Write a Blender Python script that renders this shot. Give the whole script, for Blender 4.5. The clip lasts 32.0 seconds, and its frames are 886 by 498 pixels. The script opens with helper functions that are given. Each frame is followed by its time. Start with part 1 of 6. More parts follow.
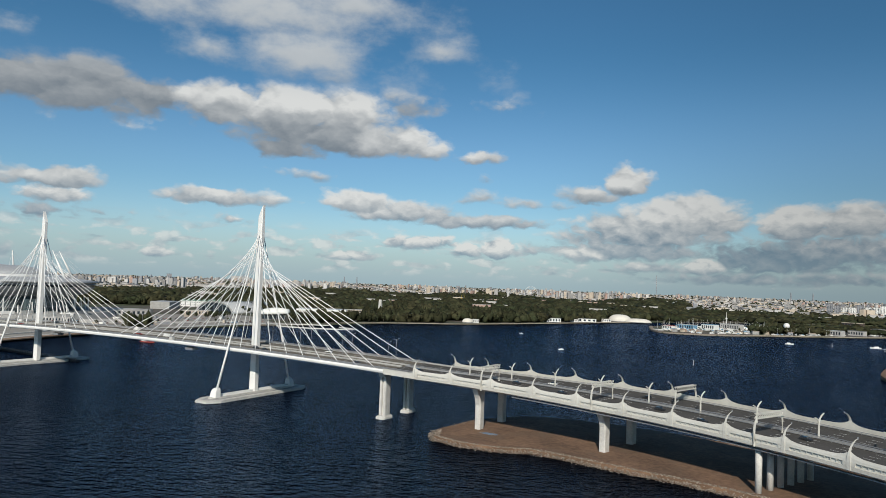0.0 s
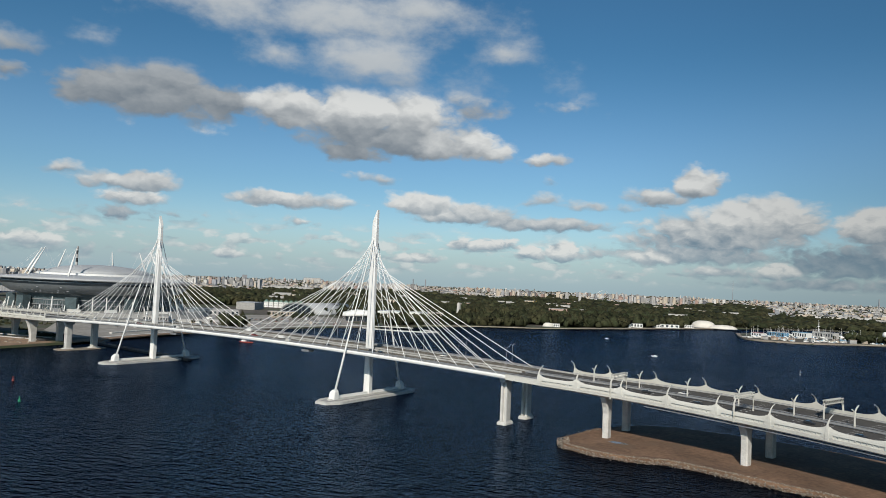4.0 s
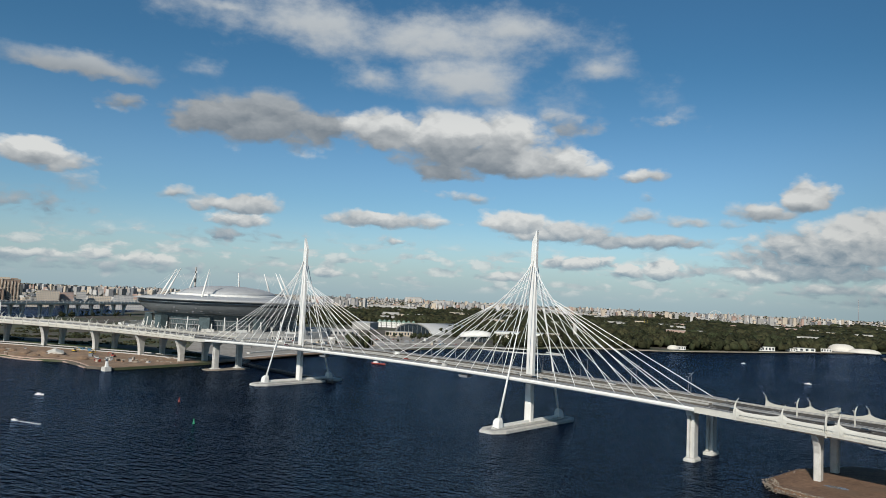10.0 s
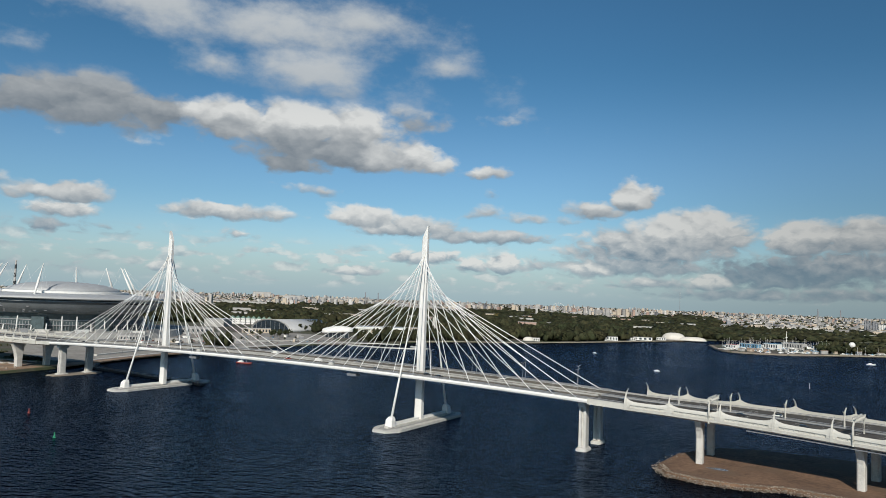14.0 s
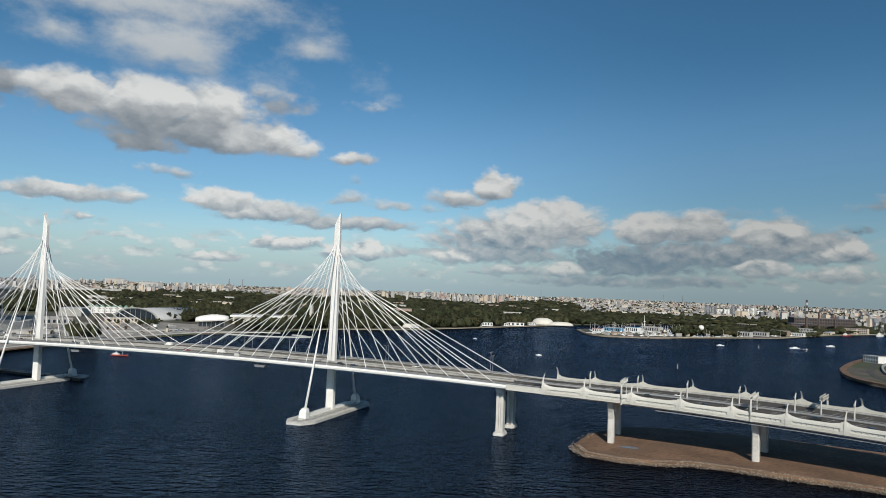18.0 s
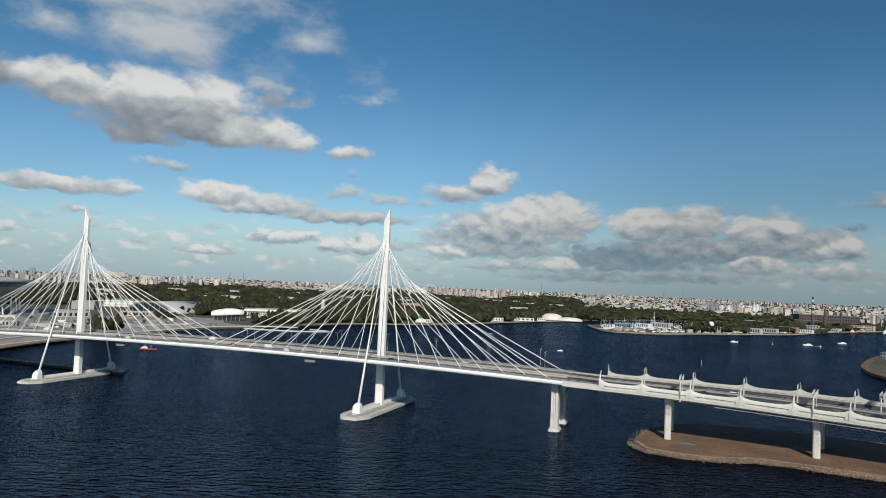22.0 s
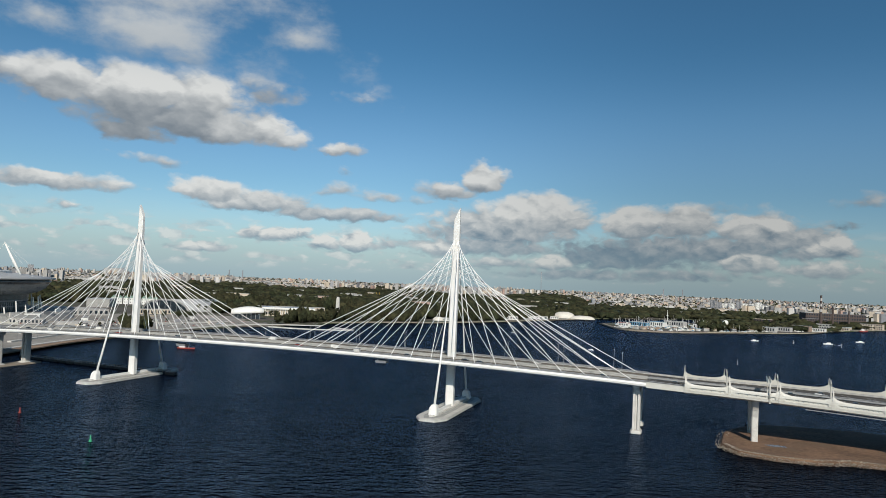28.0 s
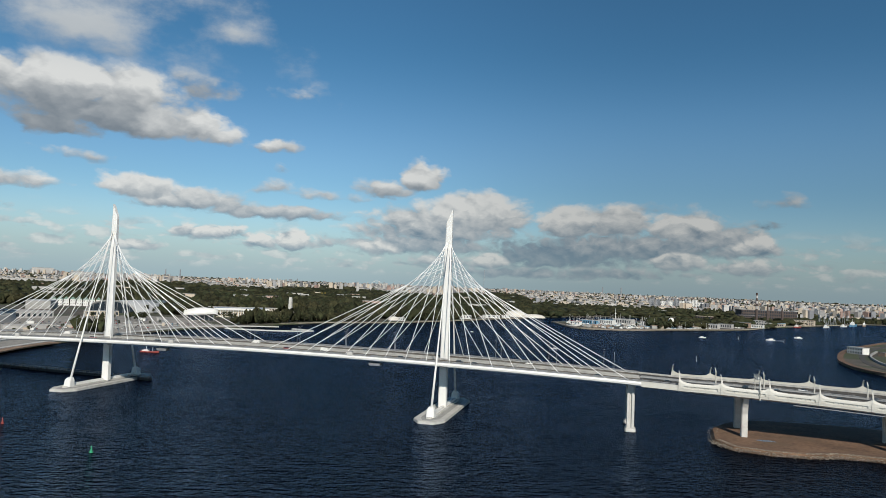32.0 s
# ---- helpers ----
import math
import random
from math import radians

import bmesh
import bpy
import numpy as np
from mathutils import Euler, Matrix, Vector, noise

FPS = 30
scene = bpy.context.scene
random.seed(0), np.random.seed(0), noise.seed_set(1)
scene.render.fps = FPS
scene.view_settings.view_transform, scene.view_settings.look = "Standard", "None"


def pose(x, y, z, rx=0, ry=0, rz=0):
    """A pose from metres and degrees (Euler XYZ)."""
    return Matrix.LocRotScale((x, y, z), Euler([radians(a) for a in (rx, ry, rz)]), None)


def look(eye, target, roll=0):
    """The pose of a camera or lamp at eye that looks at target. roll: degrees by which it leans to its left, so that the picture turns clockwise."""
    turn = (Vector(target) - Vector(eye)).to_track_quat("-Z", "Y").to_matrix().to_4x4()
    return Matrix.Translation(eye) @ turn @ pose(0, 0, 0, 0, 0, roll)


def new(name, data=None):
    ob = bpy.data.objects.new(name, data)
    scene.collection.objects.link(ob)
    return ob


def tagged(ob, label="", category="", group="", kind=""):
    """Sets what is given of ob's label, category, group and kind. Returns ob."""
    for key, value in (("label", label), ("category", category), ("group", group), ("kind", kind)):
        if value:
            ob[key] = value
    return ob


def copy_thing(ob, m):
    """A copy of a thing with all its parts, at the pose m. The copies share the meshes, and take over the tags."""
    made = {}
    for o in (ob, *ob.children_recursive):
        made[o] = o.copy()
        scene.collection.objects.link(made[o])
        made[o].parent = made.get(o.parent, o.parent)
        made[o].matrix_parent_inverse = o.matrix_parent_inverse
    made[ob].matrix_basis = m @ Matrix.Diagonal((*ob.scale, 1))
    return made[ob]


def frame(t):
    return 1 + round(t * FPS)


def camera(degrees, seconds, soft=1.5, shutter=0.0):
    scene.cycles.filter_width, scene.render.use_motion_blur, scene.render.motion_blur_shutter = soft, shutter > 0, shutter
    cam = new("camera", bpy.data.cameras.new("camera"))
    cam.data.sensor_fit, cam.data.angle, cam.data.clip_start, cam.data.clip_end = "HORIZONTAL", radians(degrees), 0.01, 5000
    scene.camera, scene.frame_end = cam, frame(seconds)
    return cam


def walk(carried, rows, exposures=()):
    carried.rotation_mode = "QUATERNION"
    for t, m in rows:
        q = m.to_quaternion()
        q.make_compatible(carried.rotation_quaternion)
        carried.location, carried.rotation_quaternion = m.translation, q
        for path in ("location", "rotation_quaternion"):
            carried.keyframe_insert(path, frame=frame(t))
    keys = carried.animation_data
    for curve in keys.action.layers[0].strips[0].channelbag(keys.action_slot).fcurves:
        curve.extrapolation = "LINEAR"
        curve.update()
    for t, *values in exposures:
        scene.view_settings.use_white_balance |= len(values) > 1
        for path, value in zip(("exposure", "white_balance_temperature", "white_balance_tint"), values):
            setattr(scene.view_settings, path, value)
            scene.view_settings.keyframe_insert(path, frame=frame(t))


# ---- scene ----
cam = camera(63.4, 32.0, soft=0.6)
PATH = (
    (0, 454.98, -351.68, 76.89, 2.700, -2.083, 29.299),
    (0.5, 452.11, -354.18, 76.87, 2.670, -2.181, 29.538),
    (1, 448.97, -356.54, 76.85, 2.567, -2.419, 33.504),
    (1.5, 445.60, -358.76, 76.85, 2.592, -2.508, 34.609),
    (2, 442.06, -360.85, 76.86, 2.633, -2.496, 34.573),
    (2.5, 438.38, -362.80, 76.87, 2.658, -2.547, 34.516),
    (3, 434.61, -364.60, 76.90, 2.676, -2.532, 34.456),
    (3.5, 430.78, -366.28, 76.93, 2.706, -2.566, 34.401),
    (4, 426.92, -367.82, 76.97, 2.709, -2.566, 34.360),
    (4.5, 423.04, -369.25, 77.02, 2.325, -2.975, 45.540),
    (6.5, 407.72, -374.00, 77.27, 2.787, -2.790, 46.745),
    (7, 403.99, -375.00, 77.35, 2.954, -2.659, 46.768),
    (7.5, 400.30, -375.96, 77.43, 3.139, -2.552, 46.464),
    (8, 396.67, -376.88, 77.51, 3.402, -2.279, 41.819),
    (8.5, 393.08, -377.78, 77.59, 3.523, -2.314, 41.805),
    (9, 389.54, -378.67, 77.67, 3.642, -2.388, 41.836),
    (9.5, 386.04, -379.56, 77.76, 3.746, -2.430, 41.822),
    (10, 382.57, -380.46, 77.84, 3.876, -2.584, 41.850),
    (10.5, 379.14, -381.38, 77.92, 3.770, -2.846, 44.652),
    (11, 375.74, -382.33, 77.99, 3.726, -3.123, 47.001),
    (11.5, 372.35, -383.31, 78.06, 3.745, -3.212, 46.926),
    (12, 368.97, -384.34, 78.13, 3.956, -2.911, 41.742),
    (12.5, 365.60, -385.42, 78.19, 3.967, -2.722, 39.987),
    (13, 362.22, -386.55, 78.25, 4.098, -2.413, 34.302),
    (13.5, 358.84, -387.74, 78.30, 4.031, -2.106, 29.741),
    (14, 355.43, -388.97, 78.34, 3.882, -2.181, 29.741),
    (14.5, 352.01, -390.27, 78.38, 3.752, -2.203, 29.698),
    (15, 348.56, -391.62, 78.41, 3.708, -2.121, 27.074),
    (15.5, 345.08, -393.02, 78.43, 3.611, -2.145, 24.781),
    (17.5, 330.77, -399.02, 78.44, 3.320, -2.224, 20.676),
    (18, 327.08, -400.59, 78.42, 3.205, -2.094, 18.932),
    (18.5, 323.36, -402.17, 78.40, 3.113, -2.104, 18.868),
    (19, 319.59, -403.75, 78.36, 3.030, -2.252, 18.773),
    (19.5, 315.78, -405.32, 78.33, 2.971, -2.232, 18.776),
    (20, 311.93, -406.88, 78.29, 2.936, -2.287, 18.750),
    (20.5, 308.05, -408.40, 78.24, 2.892, -2.326, 18.706),
    (21, 304.14, -409.88, 78.19, 2.841, -2.294, 18.671),
    (21.5, 300.20, -411.31, 78.13, 2.815, -2.392, 18.616),
    (22, 296.25, -412.69, 78.08, 2.791, -2.400, 18.596),
    (22.5, 292.27, -414.00, 78.02, 2.757, -2.460, 18.529),
    (23, 288.29, -415.23, 77.96, 2.746, -2.454, 18.503),
    (23.5, 284.30, -416.39, 77.90, 2.734, -2.460, 18.451),
    (24, 280.30, -417.46, 77.85, 2.721, -2.459, 18.418),
    (24.5, 276.32, -418.45, 77.80, 2.710, -2.497, 18.324),
    (25, 272.34, -419.35, 77.75, 2.686, -2.476, 18.081),
    (25.5, 268.37, -420.17, 77.70, 2.680, -2.496, 18.054),
    (27.5, 252.66, -422.84, 77.62, 2.634, -2.522, 17.960),
    (28, 248.76, -423.44, 77.63, 2.607, -2.517, 17.979),
    (28.5, 244.87, -424.06, 77.65, 2.582, -2.524, 17.953),
    (29, 240.98, -424.73, 77.69, 2.591, -2.520, 17.956),
    (29.5, 237.07, -425.50, 77.74, 2.582, -2.486, 17.908),
    (30, 233.13, -426.42, 77.81, 2.580, -2.522, 17.869),
    (30.5, 229.14, -427.53, 77.90, 2.575, -2.491, 17.813),
    (31, 225.08, -428.90, 78.01, 2.563, -2.510, 17.787),
    (31.5, 220.92, -430.61, 78.15, 2.561, -2.481, 17.692),
    (32, 216.63, -432.72, 78.30, 2.691, -2.335, 13.061),
)
walk(cam, [(t, pose(x, y, z, 90 + p, r, w)) for t, x, y, z, p, r, w in PATH])

# ---- light ----
SUN_AZ, SUN_EL = 158.0, 33.0          # degrees clockwise from +y, and above the horizon
sun_way = Vector((math.sin(radians(SUN_AZ)) * math.cos(radians(SUN_EL)), math.cos(radians(SUN_AZ)) * math.cos(radians(SUN_EL)), math.sin(radians(SUN_EL))))
sun = new("sun", bpy.data.lights.new("sun", "SUN"))
sun.data.energy, sun.data.angle, sun.data.color = 4.3, radians(0.5), (1.0, 0.93, 0.82)
sun.matrix_world = look(sun_way * 500, (0, 0, 0))
scene.view_settings.exposure = 0.0

# clouds of the sky: azimuth, height, half width, half height (degrees), cover, light
CLOUDS = []


def cloud(az, el, a, b, cover=1.0, bright=1.0):
    CLOUDS.append((az, el, a, b, cover, bright))


cloud(-54.3, 20.4, 8.58, 1.82, 0.81, 0.75)
cloud(-44.7, 19.8, 11.45, 2.27, 0.81, 0.75)
cloud(-41.4, 17.1, 4.98, 2.32, 0.81, 0.75)
cloud(-37.5, 21, 4.91, 1.61, 0.81, 0.75)
cloud(-32.9, 14.6, 3, 1.6, 0.34, 0.7)
cloud(-30, 18, 2.51, 1.01, 0.4, 0.7)
cloud(-25, 13.9, 1.96, 1.21, 0.22, 0.7)
cloud(-48.2, 16.9, 2.51, 1.36, 0.68, 0.7)
cloud(-59.7, 20.8, 3.93, 0.79, 0.61, 0.7)
cloud(-69.2, 15, 5.29, 0.95, 1.08, 0.23)
cloud(-67.1, 13.1, 1.21, 0.49, 0.27, 0.2)
cloud(-61.6, 16.1, 1.07, 0.49, 0.3, 0.5)
cloud(-57, 12.8, 6.19, 2.06, 1, 0.19)
cloud(-52.8, 12.7, 2.48, 1.48, 1, 0.21)
cloud(-56.2, 13.9, 2.67, 1.37, 1.35, 0.23)
cloud(-46.6, 12.6, 3.87, 1.84, 1, 0.75)
cloud(-41.6, 12.9, 4.74, 1.96, 1.1, 1)
cloud(-37.2, 12.9, 3.1, 1.81, 1.1, 1)
cloud(-39.3, 11.1, 6.7, 1.66, 1, 0.23)
cloud(-42, 9.9, 2.7, 0.97, 0.9, 0.15)
cloud(-32.1, 10.7, 2.89, 1.29, 1.1, 1)
cloud(-35.3, 10.9, 3.05, 1.47, 1, 0.7)
cloud(-71.9, 8.6, 3.18, 1.05, 1, 0.95)
cloud(-77, 7.8, 3.74, 0.93, 0.8, 0.4)
cloud(-72.2, 5.6, 3.39, 1.26, 0.27, 0.25)
cloud(-78.5, 10, 0.99, 0.9, 0.3, 0.17)
cloud(-58.2, 6.3, 3.09, 0.74, 1, 0.7)
cloud(-58.2, 5.3, 2.23, 0.64, 1, 0.95)
cloud(-62.8, 7, 1.34, 0.39, 0.24, 0.6)
cloud(-57.9, 4.2, 3.72, 0.59, 0.24, 0.25)
cloud(-47, 5.9, 4.7, 0.7, 1, 0.85)
cloud(-45.8, 4.3, 1.38, 0.43, 0.36, 0.7)
cloud(-40.5, 8, 2.01, 0.49, 0.3, 0.7)
cloud(-26.3, 10, 1.99, 0.62, 0.75, 0.8)
cloud(-77.8, 2, 1.06, 0.47, 1, 0.9)
cloud(-75.8, 2, 1.27, 0.52, 1, 0.95)
cloud(-71.6, 1.8, 2.18, 0.44, 1, 0.9)
cloud(-67.8, 2, 1.34, 0.55, 1.1, 1)
cloud(-64.5, 1.8, 1.9, 0.56, 1, 0.9)
cloud(-51.1, 1.5, 1.21, 0.48, 1, 0.9)
cloud(-70.4, 1.3, 10.19, 0.6, 0.36, 0.4)
cloud(-75.2, 1.5, 5.12, 0.48, 0.7, 0.35)
cloud(-26.2, 8.4, 0.79, 0.38, 0.24, 0.7)
cloud(-15.1, 8.2, 1.72, 1.25, 1.5, 1)
cloud(-18.2, 7.3, 2.36, 0.81, 1, 0.75)
cloud(-10.7, 5.4, 4.33, 1.82, 1.38, 1)
cloud(-13.8, 4.2, 5.75, 1.84, 1, 0.6)
cloud(-14.7, 2.9, 7.12, 0.97, 0.8, 0.4)
cloud(-18.3, 2.6, 2.21, 0.71, 1, 0.95)
cloud(-9.5, 1.8, 1.5, 0.74, 1.44, 1)
cloud(-22.5, 6.4, 3.31, 0.54, 0.36, 0.6)
cloud(-3.3, 5, 2.35, 1.46, 1.5, 1)
cloud(0.2, 5.2, 2.72, 1.43, 1.38, 0.9)
cloud(-4.1, 2.45, 6.5, 1.34, 0.85, 0.08)
cloud(1.6, 3.15, 8.28, 1.38, 0.9, 0.35)
cloud(5.5, 4.8, 2.66, 1.28, 1.38, 0.9)
cloud(7.7, 4, 3.54, 1.26, 1, 0.55)
cloud(10.2, 3.4, 2.03, 0.85, 1.38, 0.9)
cloud(4.8, 2.3, 2.13, 0.84, 1.56, 1)
cloud(9.9, 1.9, 3.4, 0.62, 0.8, 0.8)
cloud(2.4, 6.4, 2.89, 0.46, 0.3, 0.6)
cloud(12.2, 6.7, 1.63, 0.42, 0.3, 0.6)
cloud(11.1, 5, 1.17, 0.32, 0.36, 0.1)
cloud(-36.2, 6.1, 2.82, 1.02, 1.38, 1)
cloud(-32.6, 5.4, 4.42, 0.94, 1, 0.75)
cloud(-26.9, 4.9, 5.67, 0.64, 0.9, 0.5)
cloud(-31.2, 3.1, 3.05, 0.58, 1, 0.85)
cloud(-27.5, 2.5, 1.78, 0.59, 1, 0.95)
cloud(-25, 2.7, 1.52, 0.86, 1.44, 1)
cloud(-36.5, 1.9, 2, 0.47, 1, 1)
cloud(-26.6, 6.8, 1.62, 0.64, 0.36, 0.7)
cloud(-39.4, 8, 1.99, 0.5, 0.3, 0.5)
cloud(-7.1, 1, 6.33, 0.53, 0.7, 0.3)
cloud(-13.3, 1.7, 3.27, 0.54, 0.7, 0.6)
cloud(-0.3, 1.2, 4.95, 0.52, 0.7, 0.35)


class Nodes:
    """A short hand for node trees."""

    def __init__(self, tree):
        self.tree = tree

    def add(self, kind, **values):
        node = self.tree.nodes.new(kind)
        for key, value in values.items():
            if key == "operation":
                node.operation = value
            elif key == "blend_type":
                node.blend_type = value
        return node

    def put(self, socket, value):
        if isinstance(value, bpy.types.NodeSocket):
            self.tree.links.new(value, socket)
        elif isinstance(value, tuple) and len(value) == 3 and socket.type == "RGBA":
            socket.default_value = (*value, 1)
        else:
            socket.default_value = value

    def math(self, op, a, b=0.0, c=0.0, clamp=False):
        node = self.tree.nodes.new("ShaderNodeMath")
        node.operation, node.use_clamp = op, clamp
        for socket, value in zip(node.inputs, (a, b, c)):
            self.put(socket, value)
        return node.outputs[0]

    def mix(self, fac, a, b, blend="MIX"):
        node = self.tree.nodes.new("ShaderNodeMix")
        node.data_type, node.blend_type = "RGBA", blend
        self.put(node.inputs[0], fac)
        self.put(node.inputs[6], a)
        self.put(node.inputs[7], b)
        return node.outputs[2]

    def noise(self, vector, scale, detail=4.0, rough=0.55, output=0):
        node = self.tree.nodes.new("ShaderNodeTexNoise")
        if vector is not None:
            self.put(node.inputs["Vector"], vector)
        node.inputs["Scale"].default_value, node.inputs["Detail"].default_value, node.inputs["Roughness"].default_value = scale, detail, rough
        return node.outputs[output]

    def span(self, value, a, b, lo=0.0, hi=1.0, smooth=True):
        node = self.tree.nodes.new("ShaderNodeMapRange")
        node.interpolation_type = "SMOOTHSTEP" if smooth else "LINEAR"
        for socket, v in zip(node.inputs, (value, a, b, lo, hi)):
            self.put(socket, v)
        return node.outputs[0]


def cloud_group():
    tree = bpy.data.node_groups.new("cloud", "ShaderNodeTree")
    for name in ("u", "v", "density", "light", "u0", "v0", "a", "b", "cover", "bright"):
        tree.interface.new_socket(name=name, in_out="INPUT", socket_type="NodeSocketFloat")
    for name in ("density", "light"):
        tree.interface.new_socket(name=name, in_out="OUTPUT", socket_type="NodeSocketFloat")
    n = Nodes(tree)
    i, o = tree.nodes.new("NodeGroupInput").outputs, tree.nodes.new("NodeGroupOutput").inputs
    x = n.math("DIVIDE", n.math("SUBTRACT", i[0], i[4]), i[6])
    y = n.math("DIVIDE", n.math("SUBTRACT", i[1], i[5]), i[7])
    low = n.math("MINIMUM", y, 0.0)
    yy = n.math("ADD", y, n.math("MULTIPLY", low, 0.35))
    r = n.math("SQRT", n.math("ADD", n.math("MULTIPLY", x, x), n.math("MULTIPLY", yy, yy)))
    d = n.math("MULTIPLY", n.math("SUBTRACT", 1.25, r), i[8])
    mine = n.math("MULTIPLY", i[9], n.span(y, -0.9, 0.55, 0.12, 1.0))
    more = n.span(n.math("SUBTRACT", d, i[2]), -0.3, 0.3)
    n.put(o[0], n.math("SMOOTH_MAX", d, i[2], 0.25))
    n.put(o[1], n.math("ADD", n.math("MULTIPLY", more, mine), n.math("MULTIPLY", n.math("SUBTRACT", 1.0, more), i[3])))
    return tree


world = bpy.data.worlds.new("sky")
scene.world = world
world.use_nodes = True
world.node_tree.nodes.clear()
w = Nodes(world.node_tree)
sky = w.add("ShaderNodeTexSky")
sky.sky_type, sky.sun_disc, sky.sun_elevation, sky.sun_rotation = "NISHITA", False, radians(SUN_EL), radians(SUN_AZ)
sky.air_density, sky.dust_density, sky.ozone_density, sky.altitude = 1.0, 0.6, 2.5, 50
way = w.add("ShaderNodeTexCoord").outputs["Generated"]
split = w.add("ShaderNodeSeparateXYZ")
w.put(split.inputs[0], way)
az = w.math("MULTIPLY", w.math("ARCTAN2", split.outputs[0], split.outputs[1]), 180 / math.pi)
el = w.math("MULTIPLY", w.math("ARCSINE", split.outputs[2]), 180 / math.pi)
flat = w.add("ShaderNodeCombineXYZ")
w.put(flat.inputs[0], az)
w.put(flat.inputs[1], w.math("MULTIPLY", el, 1.7))
coarse = w.add("ShaderNodeSeparateColor")
w.put(coarse.inputs[0], w.noise(flat.outputs[0], 0.28, 3.0, 0.5, 1))
fine = w.add("ShaderNodeSeparateColor")
w.put(fine.inputs[0], w.noise(flat.outputs[0], 0.8, 3.0, 0.5, 1))
nearer = w.span(el, 0.0, 9.0, 0.25, 1.0)
u = w.math("ADD", az, w.math("MULTIPLY", nearer, w.math("ADD", w.math("MULTIPLY", w.math("SUBTRACT", coarse.outputs[0], 0.5), 1.8), w.math("MULTIPLY", w.math("SUBTRACT", fine.outputs[0], 0.5), 1.4))))
v = w.math("ADD", el, w.math("MULTIPLY", nearer, w.math("ADD", w.math("MULTIPLY", w.math("SUBTRACT", coarse.outputs[1], 0.5), 0.9), w.math("MULTIPLY", w.math("SUBTRACT", fine.outputs[1], 0.5), 0.9))))
group = cloud_group()
density, light = -1.0, 0.0
for row in CLOUDS:
    node = w.add("ShaderNodeGroup")
    node.node_tree = group
    for socket, value in zip(node.inputs, (u, v, density, light, *row)):
        w.put(socket, value)
    density, light = node.outputs[0], node.outputs[1]
# fair-weather clouds over the rest of the sky, out of the camera's sight
elsewhere = w.math("MULTIPLY", w.span(w.noise(way, 2.4, 6.0, 0.55), 0.56, 0.74), w.span(w.math("ABSOLUTE", w.math("ADD", az, 30.0)), 52.0, 62.0))


def offset(dx, dy):
    node = w.add("ShaderNodeCombineXYZ")
    w.put(node.inputs[0], w.math("ADD", u2, dx))
    w.put(node.inputs[1], w.math("ADD", v2, dy))
    return node.outputs[0]


def puffs(where, scale):
    """Heaped rounded lumps with creases between them, at four sizes."""
    total = None
    for k, weight in enumerate((1.0, 0.42, 0.2, 0.1)):
        lump = w.math("ABSOLUTE", w.math("SUBTRACT", w.noise(where, scale * 2.1 ** k, 0.0, 0.5), 0.5))
        total = w.math("MULTIPLY", lump, weight) if total is None else w.math("MULTIPLY_ADD", lump, weight, total)
    return w.math("MULTIPLY", total, 2.1)


u2 = w.math("ADD", az, w.math("MULTIPLY", w.math("SUBTRACT", fine.outputs[0], 0.5), 1.1))
v2 = w.math("ADD", w.math("MULTIPLY", el, 1.7), w.math("MULTIPLY", w.math("SUBTRACT", fine.outputs[1], 0.5), 1.1))
high = w.span(el, 3.5, 8.0)


def heaps(dx, dy):
    where = offset(dx, dy)
    big, little = puffs(where, 0.2), puffs(where, 0.5)
    return w.math("ADD", w.math("MULTIPLY", high, big), w.math("MULTIPLY", w.math("SUBTRACT", 1.0, high), little))


heap_here, heap_above = heaps(0.0, 0.0), heaps(0.2, 1.0)
relief = w.math("SUBTRACT", heap_here, heap_above)
wisps = w.noise(flat.outputs[0], 0.22, 8.0, 0.6)
veil = w.span(el, 13.5, 16.5)
crisp = w.math("ADD", w.math("MULTIPLY", w.math("SUBTRACT", heap_here, 0.33), 0.8), w.math("MULTIPLY", w.math("SUBTRACT", w.noise(flat.outputs[0], 0.55, 7.0, 0.55), 0.5), 0.75))
rough_edge = w.math("ADD", w.math("MULTIPLY", crisp, w.math("SUBTRACT", 1.0, veil)), w.math("MULTIPLY", w.math("MULTIPLY", w.math("SUBTRACT", wisps, 0.42), 2.0), veil))
alpha = w.span(w.math("ADD", density, rough_edge), 0.0, w.span(veil, 0.0, 1.0, 0.6, 1.2))
# small flat-based heaps in rows above the horizon
row_place = w.add("ShaderNodeCombineXYZ")
w.put(row_place.inputs[0], w.math("MULTIPLY", az, 0.33))
w.put(row_place.inputs[1], w.math("MULTIPLY", el, 1.25))
rows_of = w.noise(row_place.outputs[0], 1.0, 3.0, 0.5)
belt = w.math("MULTIPLY", w.span(el, 0.3, 1.0), w.span(el, 2.6, 5.2, 1.0, 0.0))
little = w.math("MULTIPLY", w.span(w.math("ADD", rows_of, w.math("MULTIPLY", w.math("SUBTRACT", heap_here, 0.5), 0.28)), 0.43, 0.62), belt)
alpha = w.math("MAXIMUM", w.math("MAXIMUM", alpha, w.math("MULTIPLY", little, 0.7)), elsewhere)
low_light = w.math("MULTIPLY", w.math("SUBTRACT", 1.0, w.span(density, -0.25, 0.1)), 0.62)
light = w.math("ADD", w.math("MULTIPLY", light, w.span(density, -0.25, 0.1)), low_light)
